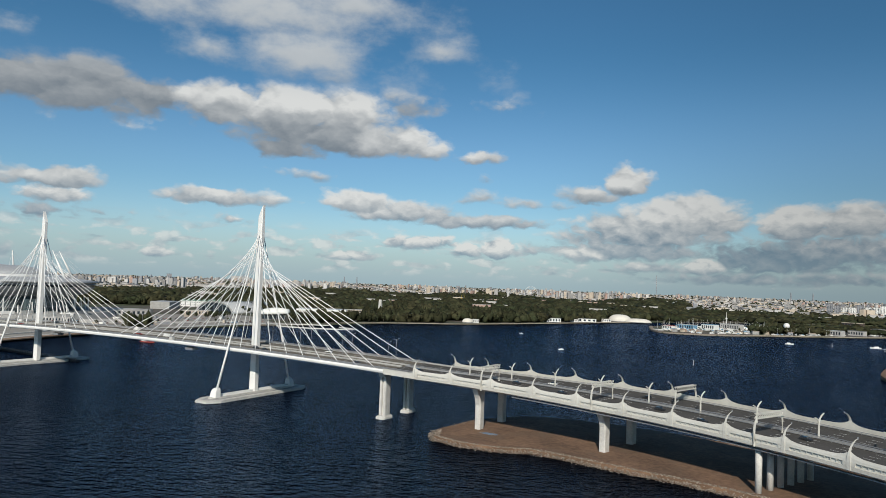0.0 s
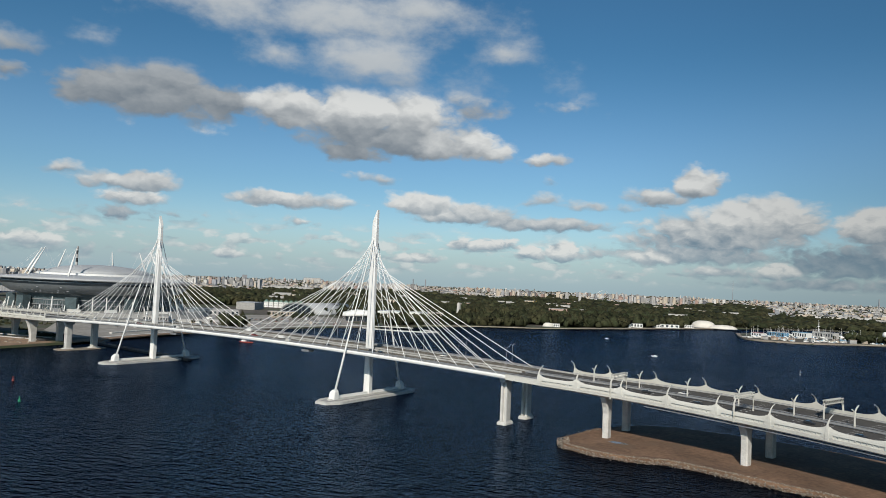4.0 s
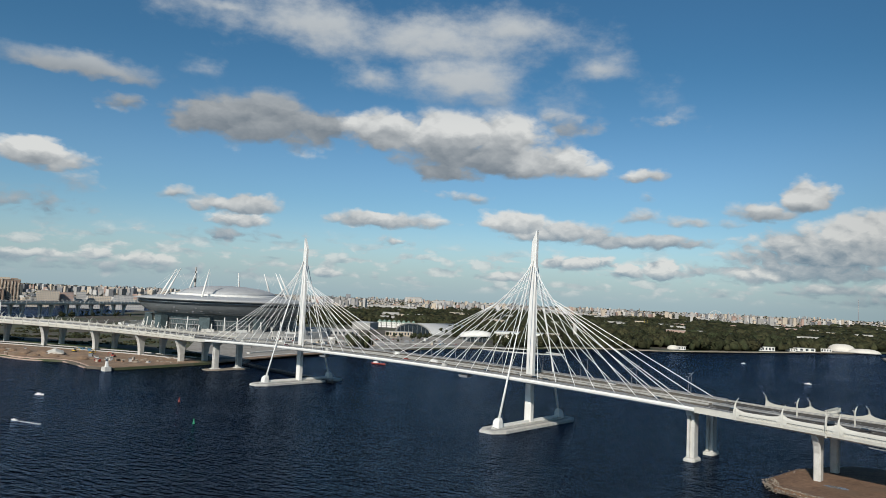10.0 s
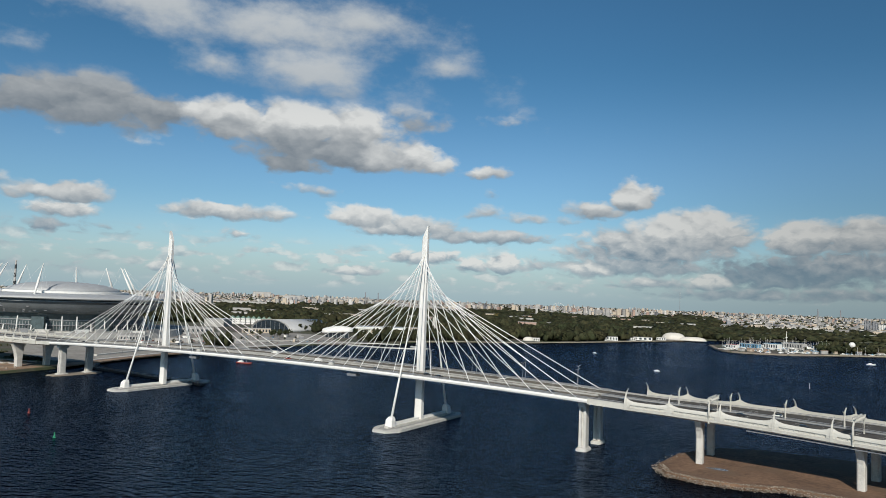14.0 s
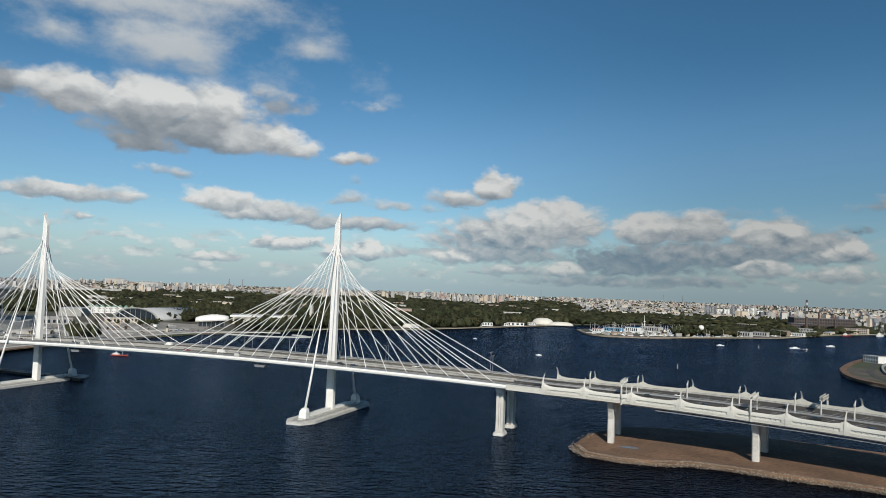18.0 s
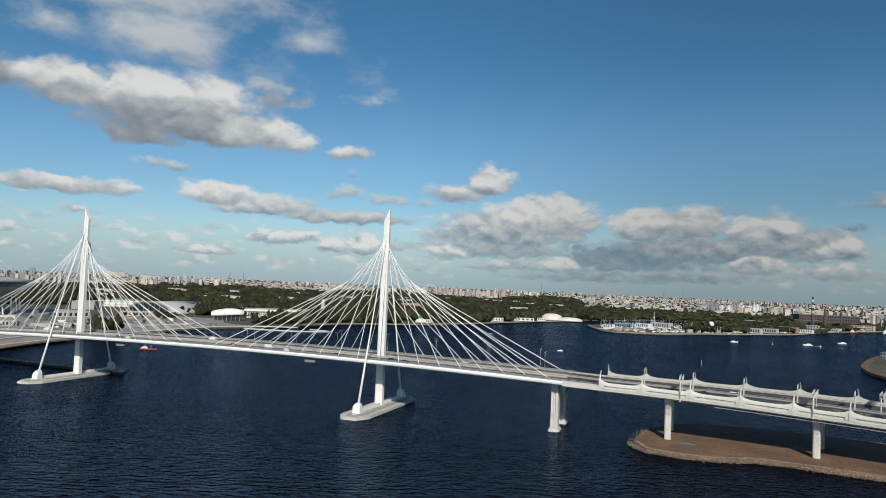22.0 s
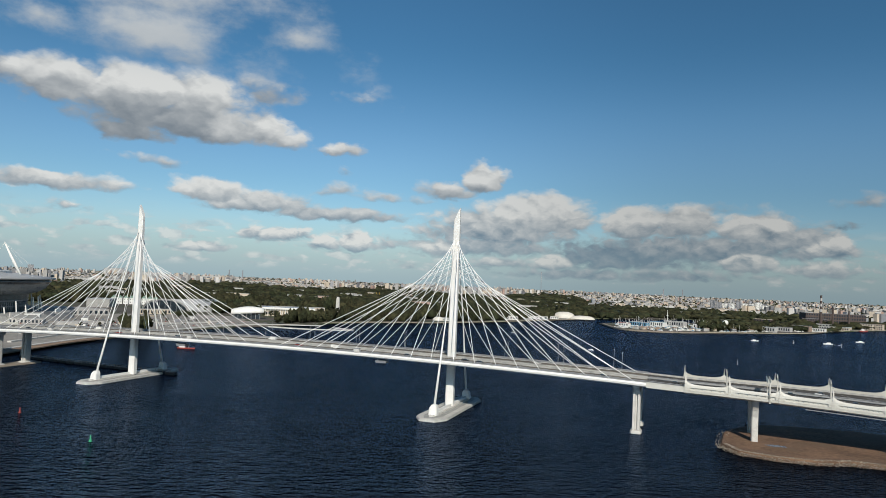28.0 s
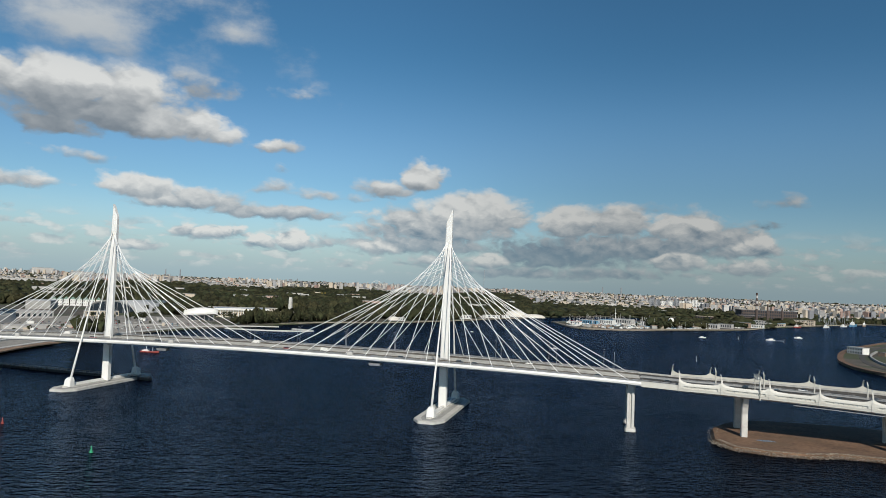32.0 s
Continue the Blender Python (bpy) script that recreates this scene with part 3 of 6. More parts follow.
NEAR_TOP = (105, 104, 103, 101.5, 99.5, 96.5, 93, 90, 88)
FAR_TOP = (66, 69, 73, 78, 82, 84, 85, 85.5, 86)
for end in (-1, 1):
    px = 120.0 * end
    col = Shape()
    rings = [ring(px - end, 0, z, a, b) for z, a, b in ((2.0, 2.5, 2.0), (20, 2.4, 1.95), (60, 2.25, 1.8), (95, 2.15, 1.7))]
    col.loft(rings)
    # the tip is cut aslant towards mid-span
    top = []
    for z0, z1 in ((95, 95), (124.3, 113.0)):
        top.append([(x, y, z0 + (z1 - z0) * max(0.0, min(1.0, (px - end + 2.2 * end - x) * end / 5.0))) for x, y, _ in ring(px - end, 0, 0, 2.15 if z0 == 95 else 1.9, 1.7 if z0 == 95 else 1.3)])
    col.loft(top)
    pylon = part("pylon", col, WHITE, bridge, "tall white tapered pylon")
    for side in (-1, 1):
        strut = Shape().path([(px, side * 33.2, 4.0), (px, side * 25.9, 28.5), (px, side * 18, 55.0), (px - end * 0.5, side * 2.0, 104.0)], [0.74, 0.62, 0.38, 0.3], 8)
        part("strut", strut, WHITE, pylon, "slender white inclined strut", True)
        foot = Shape().loft([ring(px, side * 33.5, 2.0, 2.5, 2.7), ring(px, side * 33.2, 6.0, 2.2, 2.3), ring(px, side * 32.4, 7.6, 1.4, 1.5)])
        part("strut_foot", foot, WHITE, pylon, "white block")
    for side, tops in ((-1, NEAR_TOP), (1, FAR_TOP)):
        for span in (-1, 1):
            for k, z in enumerate(tops):
                a = at(px + span * (7 + 12.8 * k), side * 22.0, ROAD)
                b = (px - end + span * 1.2, side * 0.8, z)
                part("cable", Shape().tube(a, b, 0.2, n=6), CABLE, bridge)
    slab = Shape()
    tip = [(px - 9, -37), (px - 4.5, -45), (px + 4.5, -45), (px + 9, -37), (px + 9, 37), (px + 4.5, 45), (px - 4.5, 45), (px - 9, 37)]
    slab.prism(tip, -1.0, 1.0)
    slab.prism([(px + (x - px) * 0.97, y * 0.99) for x, y in tip], 1.1, 1.5)
    slab.prism([(px + (x - px) * 0.3, y * 0.84) for x, y in tip], 1.54, 2.4)
    # nothing is sunk: a flat, darker grey sheet paints the recess's shade
    part("slab_hollow", Shape().prism([(px + (x - px) * 0.62, y * 0.93) for x, y in tip], 1.45, 1.53), DULL, bridge, "thin grey sheet with the middle recess's shade painted on the base")
    for side in (-1, 1):
        part("tie_beam", Shape().loft([ring(px, side * 16.5, 2.3, 1.1, 14.5), ring(px, side * 16.5, 3.7, 0.9, 14.4)]), WHITE, bridge, "white tie beam from column to strut foot")
    part("pier_cap", slab, CONCRETE, bridge, "pale concrete base on the water")

for s in (230, -232):
    for y in (-12.5, 12.5):
        sh = Shape()
        for dx in (-1.3, 1.3):
            sh.loft([ring(s + dx, y, 1.5, 0.82, 2.6), ring(s + dx, y, low(s) - 1.2, 0.82, 2.6)])
        sh.box(s - 1.0, y - 1.4, 1.5, s + 1.0, y + 1.4, low(s) - 1.5)
        sh.loft([ring(s, y, low(s) - 2.6, 2.2, 4.2), ring(s, y, low(s) - 0.2, 2.4, 5.0)])
        sh.loft([ring(s, y, -1.0, 3.0, 5.0), ring(s, y, 1.0, 3.0, 5.0), ring(s, y, 1.8, 2.4, 4.4)])
        part("pier", sh, CONCRETE, bridge, "pale concrete twin pier")

# ---- approach viaducts ----
RIB = 25.2
RIBS = [255.0] + [276.5 + RIB * k for k in range(60)]


def viaduct(sign, length, label, stout=1.0):
    ob = thing("approach_viaduct", label, "viaduct")
    s0, s1 = sign * 235.05, sign * (235 + length)
    prof = [(-18, -0.6), (18, -0.6), (HALF - 1.0, 0.9), (HALF - 1.0, ROAD), (-HALF + 1.0, ROAD), (-HALF + 1.0, 0.9)]
    part("deck", sweep(prof, s0, s1, 6), ASPHALT, ob, "grey asphalt deck")
    part("median", sweep([(-0.35, ROAD), (0.35, ROAD), (0.2, ROAD + 0.9), (-0.2, ROAD + 0.9)], s0, s1, 10), DULL, ob, "pale concrete barrier")
    for side in (-1, 1):
        lead = [(side * (HALF - 0.95), 0.4), (side * (HALF + 0.1), 0.3), (side * (HALF + 0.1), 3.2), (side * (HALF - 0.95), 3.2)]
        part("parapet", sweep(lead if side > 0 else lead, s0, sign * 255.0, 6), BARRIER, ob, "off-white parapet")
    joints = RIBS if sign > 0 else [255.0] + [264.0 + 12.6 * k for k in range(120)]
    crest = 1.9 if sign > 0 else 0.9
    n = sum(1 for s in joints if s < 235 + length) - 1
    for k in range(n):
        a, b = sign * joints[k], sign * joints[k + 1]
        for side in (-1, 1):
            o = side * (HALF + 0.35)
            fair = Shape()
            rows = steps(a, b, 2.3)
            m = len(rows) - 1
            for lo, hi, cut in ((0.0, 1.7, False), (3.1, None, False)):
                rings = []
                for i, s in enumerate(rows):
                    q = abs(2.0 * i / m - 1.0)
                    z1 = hi if hi else 4.7 + crest * q ** 5
                    if lo == 0.0:
                        rings.append([at(s, side * (HALF - 1.4), -0.5), at(s, o, 0.3), at(s, o + side * 0.2, z1), at(s, o - side * 0.35, z1), at(s, side * (HALF - 1.2), 0.6)])
                    else:
                        rings.append([at(s, o + side * 0.2, lo), at(s, o + side * 0.05, 0.5 * (lo + z1)), at(s, o - side * 0.35, z1), at(s, o - side * 0.6, z1), at(s, o - side * 0.4, lo)])
                fair.loft(rings)
            for i in (0, m - 1):
                fair.loft([[at(s, o + side * 0.2, 1.8), at(s, o + side * 0.2, 3.2), at(s, o - side * 0.38, 3.2), at(s, o - side * 0.38, 1.8)] for s in (rows[i], rows[i + 1])])
            fair.loft([[at(s, o - side * 0.42, 1.6), at(s, o - side * 0.42, 3.2), at(s, o - side * 0.52, 3.2), at(s, o - side * 0.52, 1.6)] for s in rows])
            for i in range(1, m):
                s = rows[i]
                fair.loft([[at(s + e, o + side * 0.12, z), at(s + e, o - side * 0.3, z), at(s - e, o - side * 0.3, z), at(s - e, o + side * 0.12, z)] for z, e in ((2.5, 0.1), (3.15, 0.14))])
            part("fairing", fair, BARRIER, ob, "off-white noise barrier panel")
    for k in range(n + 1):
        s = sign * joints[k]
        for side in (-1, 1):
            o = side * (HALF + 0.35)
            ribs = Shape()
            pts = [(o - side * 1.2, -0.3, 0.8), (o + side * 0.35, 0.4, 0.9), (o + side * 0.5, 3.2, 0.85), (o + side * 0.35, 5.2, 0.64), (o - side * 0.1, 6.5, 0.48 * stout), (o - side * 0.8, 7.8, 0.40 * stout), (o - side * 2.0, 9.0, 0.34 * stout), (o - side * 3.5, 9.8, 0.28 * stout), (o - side * 5.1, 10.2, 0.2 * stout)]
            ribs.loft([[at(s - h * 0.8, y, z) , at(s + h * 0.8, y, z), at(s + h * 0.8, y - side * (h * 0.9), z + 0.25 * h), at(s - h * 0.8, y - side * (h * 0.9), z + 0.25 * h)] for y, z, h in pts])
            e_ = at(s, o - side * 5.0, 10.4)
            part("rib_lamp", Shape().box(e_.x - 0.22, e_.y - 0.22, e_.z - 0.35, e_.x + 0.22, e_.y + 0.22, e_.z + 0.25), STEEL, ob, "small grey lamp")
            part("rib", ribs, BARRIER, ob, "curved off-white rib")
    return ob


right = viaduct(1, 360, "off-white approach viaduct with curved ribs and noise barriers")
left = viaduct(-1, 1500, "long curved approach viaduct with off-white noise barriers", 1.1)


def pier(ob, s, ground, y, side, heavy=False):
    """A pier that flares outwards under the deck."""
    top = low(s) - 0.5 + y * bank(s)
    h = top - ground
    out = []
    flare = ((0, 0, 0), (0.35, 0.2, 0), (0.6, 1.2, 0.3), (0.82, 3.0, 0.9), (0.94, 4.4, 1.3), (1.0, 4.6, 1.4)) if heavy else ((0, 0, 0), (0.6, 0, 0), (0.75, 0.9, 0.1), (0.9, 3.0, 0.8), (1.0, 4.2, 1.2))
    base, thick = (2.7, 1.35) if heavy else (2.3, 1.0)
    for q, e, i in flare:
        out.append((q * h, y + side * (base + e), y - side * (base + i)))
    sh = Shape()
    rings = []
    for z, ya, yb in out:
        lo, hi = min(ya, yb), max(ya, yb)
        rings.append([at(s + dx * thick, yy, 0) for dx, yy in ((-1.7, lo + 0.5), (-1.2, lo), (1.2, lo), (1.7, lo + 0.5), (1.7, hi - 0.5), (1.2, hi), (-1.2, hi), (-1.7, hi - 0.5))])
        for p in rings[-1]:
            p.z = ground + z
    sh.loft(rings)
    part("pier", sh, CONCRETE, ob, "pale concrete pier")


for s in (290, 362, 505, 575):
    for y, side in ((-13.0, -1), (13.0, 1)):
        pier(right, s, 1.0, y, side)
for s in [-296 - 78 * k for k in range(18)]:
    for y, side in ((-13.0, -1), (13.0, 1)):
        pier(left, s, 1.0, y, side, True)


for y in (-19.0, -11.0, -3.5, 4.0, 11.5, 19.0):
    base = at(440, y, 0)
    part("column", Shape().tube((base.x, base.y, 1.0), (base.x, base.y, low(440) - 1.2), 1.25, n=14), CONCRETE, right, "round pale concrete column", True)
part("walkway", sweep([(-21.8, -1.5), (-20.4, -1.5), (-20.4, -1.1), (-21.8, -1.1)], 314, 560), STEEL, right, "grey steel service walkway under the deck")
part("bearing_block", sweep([(-18, -1.0), (18, -1.0), (18, -0.6), (-18, -0.6)], 286, 294), DULL, right)


# ---- roadway details ----
def dashes(s0, s1, ys, name, parent, length=4.0, gap=8.0, wide=0.18):
    sh = Shape()
    k = s0
    while k < s1:
        for y in ys:
            sh.loft([[at(q, y - wide / 2, ROAD + 0.006), at(q, y + wide / 2, ROAD + 0.006), at(q, y + wide / 2, ROAD + 0.02), at(q, y - wide / 2, ROAD + 0.02)] for q in (k, min(k + length, s1))])
        k += length + gap
    tagged(part(name, sh, MARK, parent, "worn white lane dashes"), kind="stuff")


def rail(parent, s0, s1, y, h=1.1, mat=None):
    """A guard rail: two beams on posts."""
    sh = Shape()
    for z in (0.55, h):
        sh.loft([[at(s, y - 0.08, ROAD + z - 0.14), at(s, y + 0.08, ROAD + z - 0.14), at(s, y + 0.08, ROAD + z + 0.14), at(s, y - 0.08, ROAD + z + 0.14)] for s in steps(s0, s1, 12)])
    for s in steps(s0, s1, 4.0):
        sh.loft([[at(s - 0.08, y - 0.06, ROAD + z), at(s + 0.08, y - 0.06, ROAD + z), at(s + 0.08, y + 0.06, ROAD + z), at(s - 0.08, y + 0.06, ROAD + z)] for z in (0, h)])
    part("guard_rail", sh, mat or STEEL, parent, "galvanised guard rail")


LANES = (-17.4, -13.7, -10.0, -6.3, 6.3, 10.0, 13.7, 17.4)
dashes(-233, 233, LANES, "lane_dashing", bridge)
dashes(236, 590, (-15.6, -11.8, -8.0, -4.2, 4.2, 8.0, 11.8, 15.6), "lane_dashing", right)
dashes(-1000, -236, (-15.6, -11.8, -8.0, -4.2, 4.2, 8.0, 11.8, 15.6), "lane_dashing", left)
for y in (-20.6, 20.6):
    rail(bridge, -235, 235, y)
    rail(right, 235, 590, y * 0.975)
    rail(left, -900, -235, y * 0.975)
for y in (-22.3, 22.3):
    rail(bridge, -235, 235, y, 1.25)
for y in (-1.6, 1.6):
    rail(right, 236, 590, y)
    rail(left, -900, -236, y)
for y in (-5.0, 5.0):
    dashes(-233, 233, (y,), "edge_line", bridge, 30, 0.5)


def mast_lamp(s, y, both=True):
    ob = thing("street_lamp", "tall thin grey double-arm street lamp on the bridge deck", "street lamp", "lamps on the bridge", m=frame_at(s, y, ROAD))
    part("pole", Shape().tube((0, 0, 0), (0, 0, 12.0), 0.16, 0.09), STEEL, ob)
    for e in (-1, 1):
        part("arm", Shape().path([(0, 0, 11.6), (0, e * 0.9, 12.3), (0, e * 2.2, 12.5)], [0.08, 0.07, 0.06], 5), STEEL, ob)
        part("lamp_head", Shape().box(-0.22, e * 2.2 - 0.1, 12.42, 0.22, e * 2.2 + e * 0.9 + 0.1 * e, 12.62) if e > 0 else Shape().box(-0.22, -3.2, 12.42, 0.22, -2.1, 12.62), STEEL, ob)
    return ob


lamp = mast_lamp(-215, 3.4)
for k in range(1, 14):
    s = -215 + 33.5 * k
    if min(abs(s - 120), abs(s + 120)) > 6:
        copy_thing(lamp, frame_at(s, 3.4, ROAD))
for k in range(1, 14):
    s = -221 + 33.5 * k
    copy_thing(lamp, frame_at(s, 21.3, ROAD))


def horn_lamp(s):
    """A white Y-shaped lamp in the middle of the road."""
    ob = thing("horn_lamp", "white Y-shaped lamp post with curved horns", "street lamp", "Y-shaped lamps on the viaduct", m=frame_at(s, 0, ROAD))
    part("stem", Shape().path([(0, 0, 0), (0, 0, 4.2), (0, 0.1, 6.4)], [0.42, 0.36, 0.36], 8), BARRIER, ob)
    part("horn", Shape().path([(0, 0.0, 6.0), (0, 0.6, 7.3), (0, 1.7, 8.4), (0, 3.5, 9.3)], [0.37, 0.35, 0.31, 0.22], 6), BARRIER, ob, "large curved horn")
    part("horn", Shape().path([(0, 0.0, 6.0), (0, -0.7, 7.0), (0, -1.6, 7.7), (0, -2.9, 8.1)], [0.32, 0.29, 0.25, 0.17], 6), BARRIER, ob, "small curved horn")
    return ob


horn = horn_lamp(RIBS[1])
for s in RIBS[2:13]:
    copy_thing(horn, frame_at(s, 0, ROAD))
for s in RIBS[1:30]:
    copy_thing(horn, frame_at(-s, 0, ROAD))


def gantry(s, side, name_label):
    """A trussed sign gantry over one carriageway."""
    ob = thing("sign_gantry", name_label, "gantry", "sign gantries", m=frame_at(s, 0, ROAD))
    a, b = side * (HALF + 0.9), side * 4.5
    leg = Shape().path([(0, a, -3.2), (0, a + side * 0.2, 2.0), (0, a - side * 0.3, 5.2), (0, a - side * 1.6, 7.0)], [0.45, 0.5, 0.45, 0.4], 6)
    part("leg", leg, BARRIER, ob, "curved outer leg")
    part("leg", Shape().path([(0, b, 0), (0, b, 5.0), (0, b + side * 0.8, 7.0)], [0.4, 0.36, 0.34], 6), BARRIER, ob, "inner leg")
    for z, x in ((7.0, -0.7), (7.0, 0.7), (8.6, -0.7), (8.6, 0.7)):
        part("chord", Shape().tube((x, a - side * 1.4, z), (x, b + side * 0.6, z), 0.26, n=6), BARRIER, ob)
    n = 11
    for k in range(n):
        y0 = a - side * 1.4 + (b + side * 2.0 - a) * k / n
        part("brace", Shape().tube((-0.7, y0, 7.0), (-0.7, y0 + (b - a) / n * 0.9, 8.6), 0.18, n=5), BARRIER, ob)
        part("brace", Shape().tube((0.7, y0, 7.0), (0.7, y0 + (b - a) / n * 0.9, 8.6), 0.18, n=5), BARRIER, ob)
    return ob


gantry(296.5, -1, "white truss sign gantry on a curved leg")
gantry(361, -1, "white truss sign gantry on a curved leg")
gantry(441, -1, "white truss sign gantry on a curved leg")
far_gantry = gantry(388, 1, "white truss sign gantry carrying a dark sign board")
part("sign_board", Shape().box(-1.0, 7.0, 5.6, -0.86, 17.0, 8.9), DARK, far_gantry, "dark sign board")


def car(s, y, colour, van=False, turn=0.0):
    ob = thing("van" if van else "car", ("white van" if van else "car") + " driving on the grey bridge deck" if van else "small " + colour.name.split("_")[0] + " car on the grey bridge deck", "car", "cars on the bridge", m=frame_at(s, y, ROAD + 0.02) @ pose(0, 0, 0, 0, 0, turn))
    L, W = (5.6, 2.0) if van else (4.5, 1.8)
    body = [(-L / 2, 0.35), (L / 2, 0.35), (L / 2, 0.8), (L * 0.28, 0.95), (-L / 2, 0.98)]
    cab = [(-L * 0.46, 0.96), (L * 0.24, 0.94), (L * 0.08, 1.48), (-L * 0.34, 1.48)] if not van else [(-L / 2, 0.98), (L * 0.36, 0.98), (L * 0.22, 2.2), (-L / 2, 2.3)]
    part("body", Shape().loft([[(x, yy, z) for x, z in body] for yy in (-W / 2, W / 2)]), colour, ob)
    part("cabin", Shape().loft([[(x, yy, z) for x, z in cab] for yy in (-W * 0.43, W * 0.43)]), colour if van else GLASS, ob)
    for x in (-L * 0.31, L * 0.31):
        for yy in (-W / 2, W / 2 - 0.2):
            part("wheel", Shape().tube((x, yy, 0.33), (x, yy + 0.2, 0.33), 0.33, n=10), DARK, ob)


for s, y, c, v in ((96, -15.5, DARK, 0), (131, -12, DARK, 0), (141, -15, DARK, 0), (212, -15.8, DARK, 0), (64, 8, STEEL, 0), (20, -12, RED, 0), (-14, 12, WHITE, 1), (-70, -15, DARK, 0), (170, 12, WHITE, 0), (250, -10, DARK, 0), (308, -6, DARK, 0), (322, 7, WHITE, 0), (338, -13, DARK, 0), (371, 10, DARK, 0), (388, -9, DARK, 0), (412, -15, DARK, 0), (452, -7, DARK, 0), (-160, 9, WHITE, 1), (-204, -12, DARK, 0), (44, -8, WHITE, 1), (-120, -14, RED, 0)):
    car(s, y, c, bool(v), 180 if y > 0 else 0)


def cradle(s):
    ob = thing("inspection_cradle", "grey steel inspection cradle hung under the deck", "cradle", "inspection cradles", m=frame_at(s, -19.0, 0))
    part("tray", Shape().loft([[(-3.2, -2.2, -2.4), (3.2, -2.2, -2.4), (3.8, -2.2, -1.0), (-3.8, -2.2, -1.0)], [(-3.2, 2.2, -2.4), (3.2, 2.2, -2.4), (3.8, 2.2, -1.0), (-3.8, 2.2, -1.0)]]), STEEL, ob)
    for x in (-3, 3):
        part("hanger", Shape().box(x - 0.15, -0.15, -1.0, x + 0.15, 0.15, 0.9), STEEL, ob)


cradle(81)
cradle(-63)


def deck_cabinet(s):
    ob = thing("deck_cabinet", "grey control cabinet at the deck's edge", "cabinet", m=frame_at(s, -22.6, 2.9))
    part("body", Shape().box(-1.6, -0.9, 0, 1.6, 0.9, 2.2), CONCRETE, ob)
    part("lid", Shape().box(-1.8, -1.1, 2.21, 1.8, 1.1, 2.45), STEEL, ob)


deck_cabinet(66)
deck_cabinet(-55)
deck_cabinet(-172)

# ---- greenery ----
EYE = Vector((330.0, -395.0))


def blob(level):
    bm = bmesh.new()
    bmesh.ops.create_icosphere(bm, subdivisions=level, radius=1.0)
    bm.verts.ensure_lookup_table()
    out = np.array([v.co for v in bm.verts]), np.array([[v.index for v in f.verts] for f in bm.faces])
    bm.free()
    return out


BLOBS = {1: blob(1), 2: blob(2)}
dice = np.random.default_rng(5)


def clumps(name, places, mat, level=2, rough=0.2):
    """One mesh of uneven leafy lumps: places are rows of x, y, z, width, height."""
    v, f = BLOBS[level]
    p = np.asarray(places, float)
    n = len(p)
    turn = dice.uniform(0, 6.28, n)
    c, s = np.cos(turn)[:, None], np.sin(turn)[:, None]
    r = 1 + dice.normal(0, rough, (n, len(v)))
    x, y, z = v[:, 0] * r, v[:, 1] * r, v[:, 2] * r
    pts = np.stack([(x * c - y * s) * p[:, 3:4] + p[:, 0:1], (x * s + y * c) * p[:, 3:4] + p[:, 1:2], z * p[:, 4:5] + p[:, 2:3]], -1).reshape(-1, 3)
    faces = (f[None] + (np.arange(n) * len(v))[:, None, None]).reshape(-1, 3)
    me = bpy.data.meshes.new(name)
    me.vertices.add(len(pts))
    me.vertices.foreach_set("co", pts.ravel())
    me.loops.add(faces.size)
    me.loops.foreach_set("vertex_index", faces.ravel())
    me.polygons.add(len(faces))
    me.polygons.foreach_set("loop_start", np.arange(0, faces.size, 3))
    me.materials.append(mat)
    me.update()
    me.validate()
    return me


def inside(x, y, poly):
    hit = False
    for i in range(len(poly)):
        (x0, y0), (x1, y1) = poly[i - 1], poly[i]
        if (y0 > y) != (y1 > y) and x < (x1 - x0) * (y - y0) / (y1 - y0) + x0:
            hit = not hit
    return hit


ISLAND = WEST_SHORE + [(-9000, 25000), (9000, 25000)] + NORTH_SHORE
HEADLAND = [(92, 1190), (111, 1130), (135, 1040), (163, 992), (255, 1009), (306, 1062), (403, 1157), (515, 1275), (609, 1473), (771, 1722), (1000, 2050), (1300, 2260), (3000, 3000), (3000, 3400), (1300, 2560), (760, 1980), (420, 1640), (230, 1400), (125, 1260)]
CLEAR = []       # round clearings: x, y, radius


def clearing(x, y, r):
    CLEAR.append((x, y, r))


clearing(-714, 292, 230)
clearing(-560, 420, 230)
clearing(-480, 560, 150)
clearing(-640, 640, 110)
clearing(-760, 700, 130)
clearing(-860, 800, 70)
clearing(-425, 610, 60)
clearing(-400, 745, 95)
clearing(-470, 850, 85)
clearing(-420, 935, 20)
clearing(-190, 885, 45)
clearing(-93, 1115, 25)
clearing(-46, 1205, 30)
clearing(15, 1320, 60)
clearing(-330, 430, 90)
clearing(-395, 1035, 15)
clearing(-948, 2720, 40)
clearing(-923, 3010, 50)


def wooded(x, y):
    if any((x - a) ** 2 + (y - b) ** 2 < r * r for a, b, r in CLEAR):
        return False
    return noise.noise((x * 0.006, y * 0.006, 0)) > -0.33


def rise(x, y):
    """Height of the ground: it climbs gently beyond the woods towards the horizon."""
    q = math.hypot(x - EYE.x, y - EYE.y)
    return 1.6 + 47.0 * max(0.0, min(1.0, (q - 3050) / 1850)) ** 1.35


far_rows = []
for k in range(25):
    q = 3000 + 80 * k
    far_rows.append([(EYE.x + q * math.sin(radians(a)), EYE.y + q * math.cos(radians(a)), max(rise(EYE.x + q * math.sin(radians(a)), EYE.y + q * math.cos(radians(a))) - (2 if k == 0 else 0), -0.5)) for a in range(-90, 33, 2)])
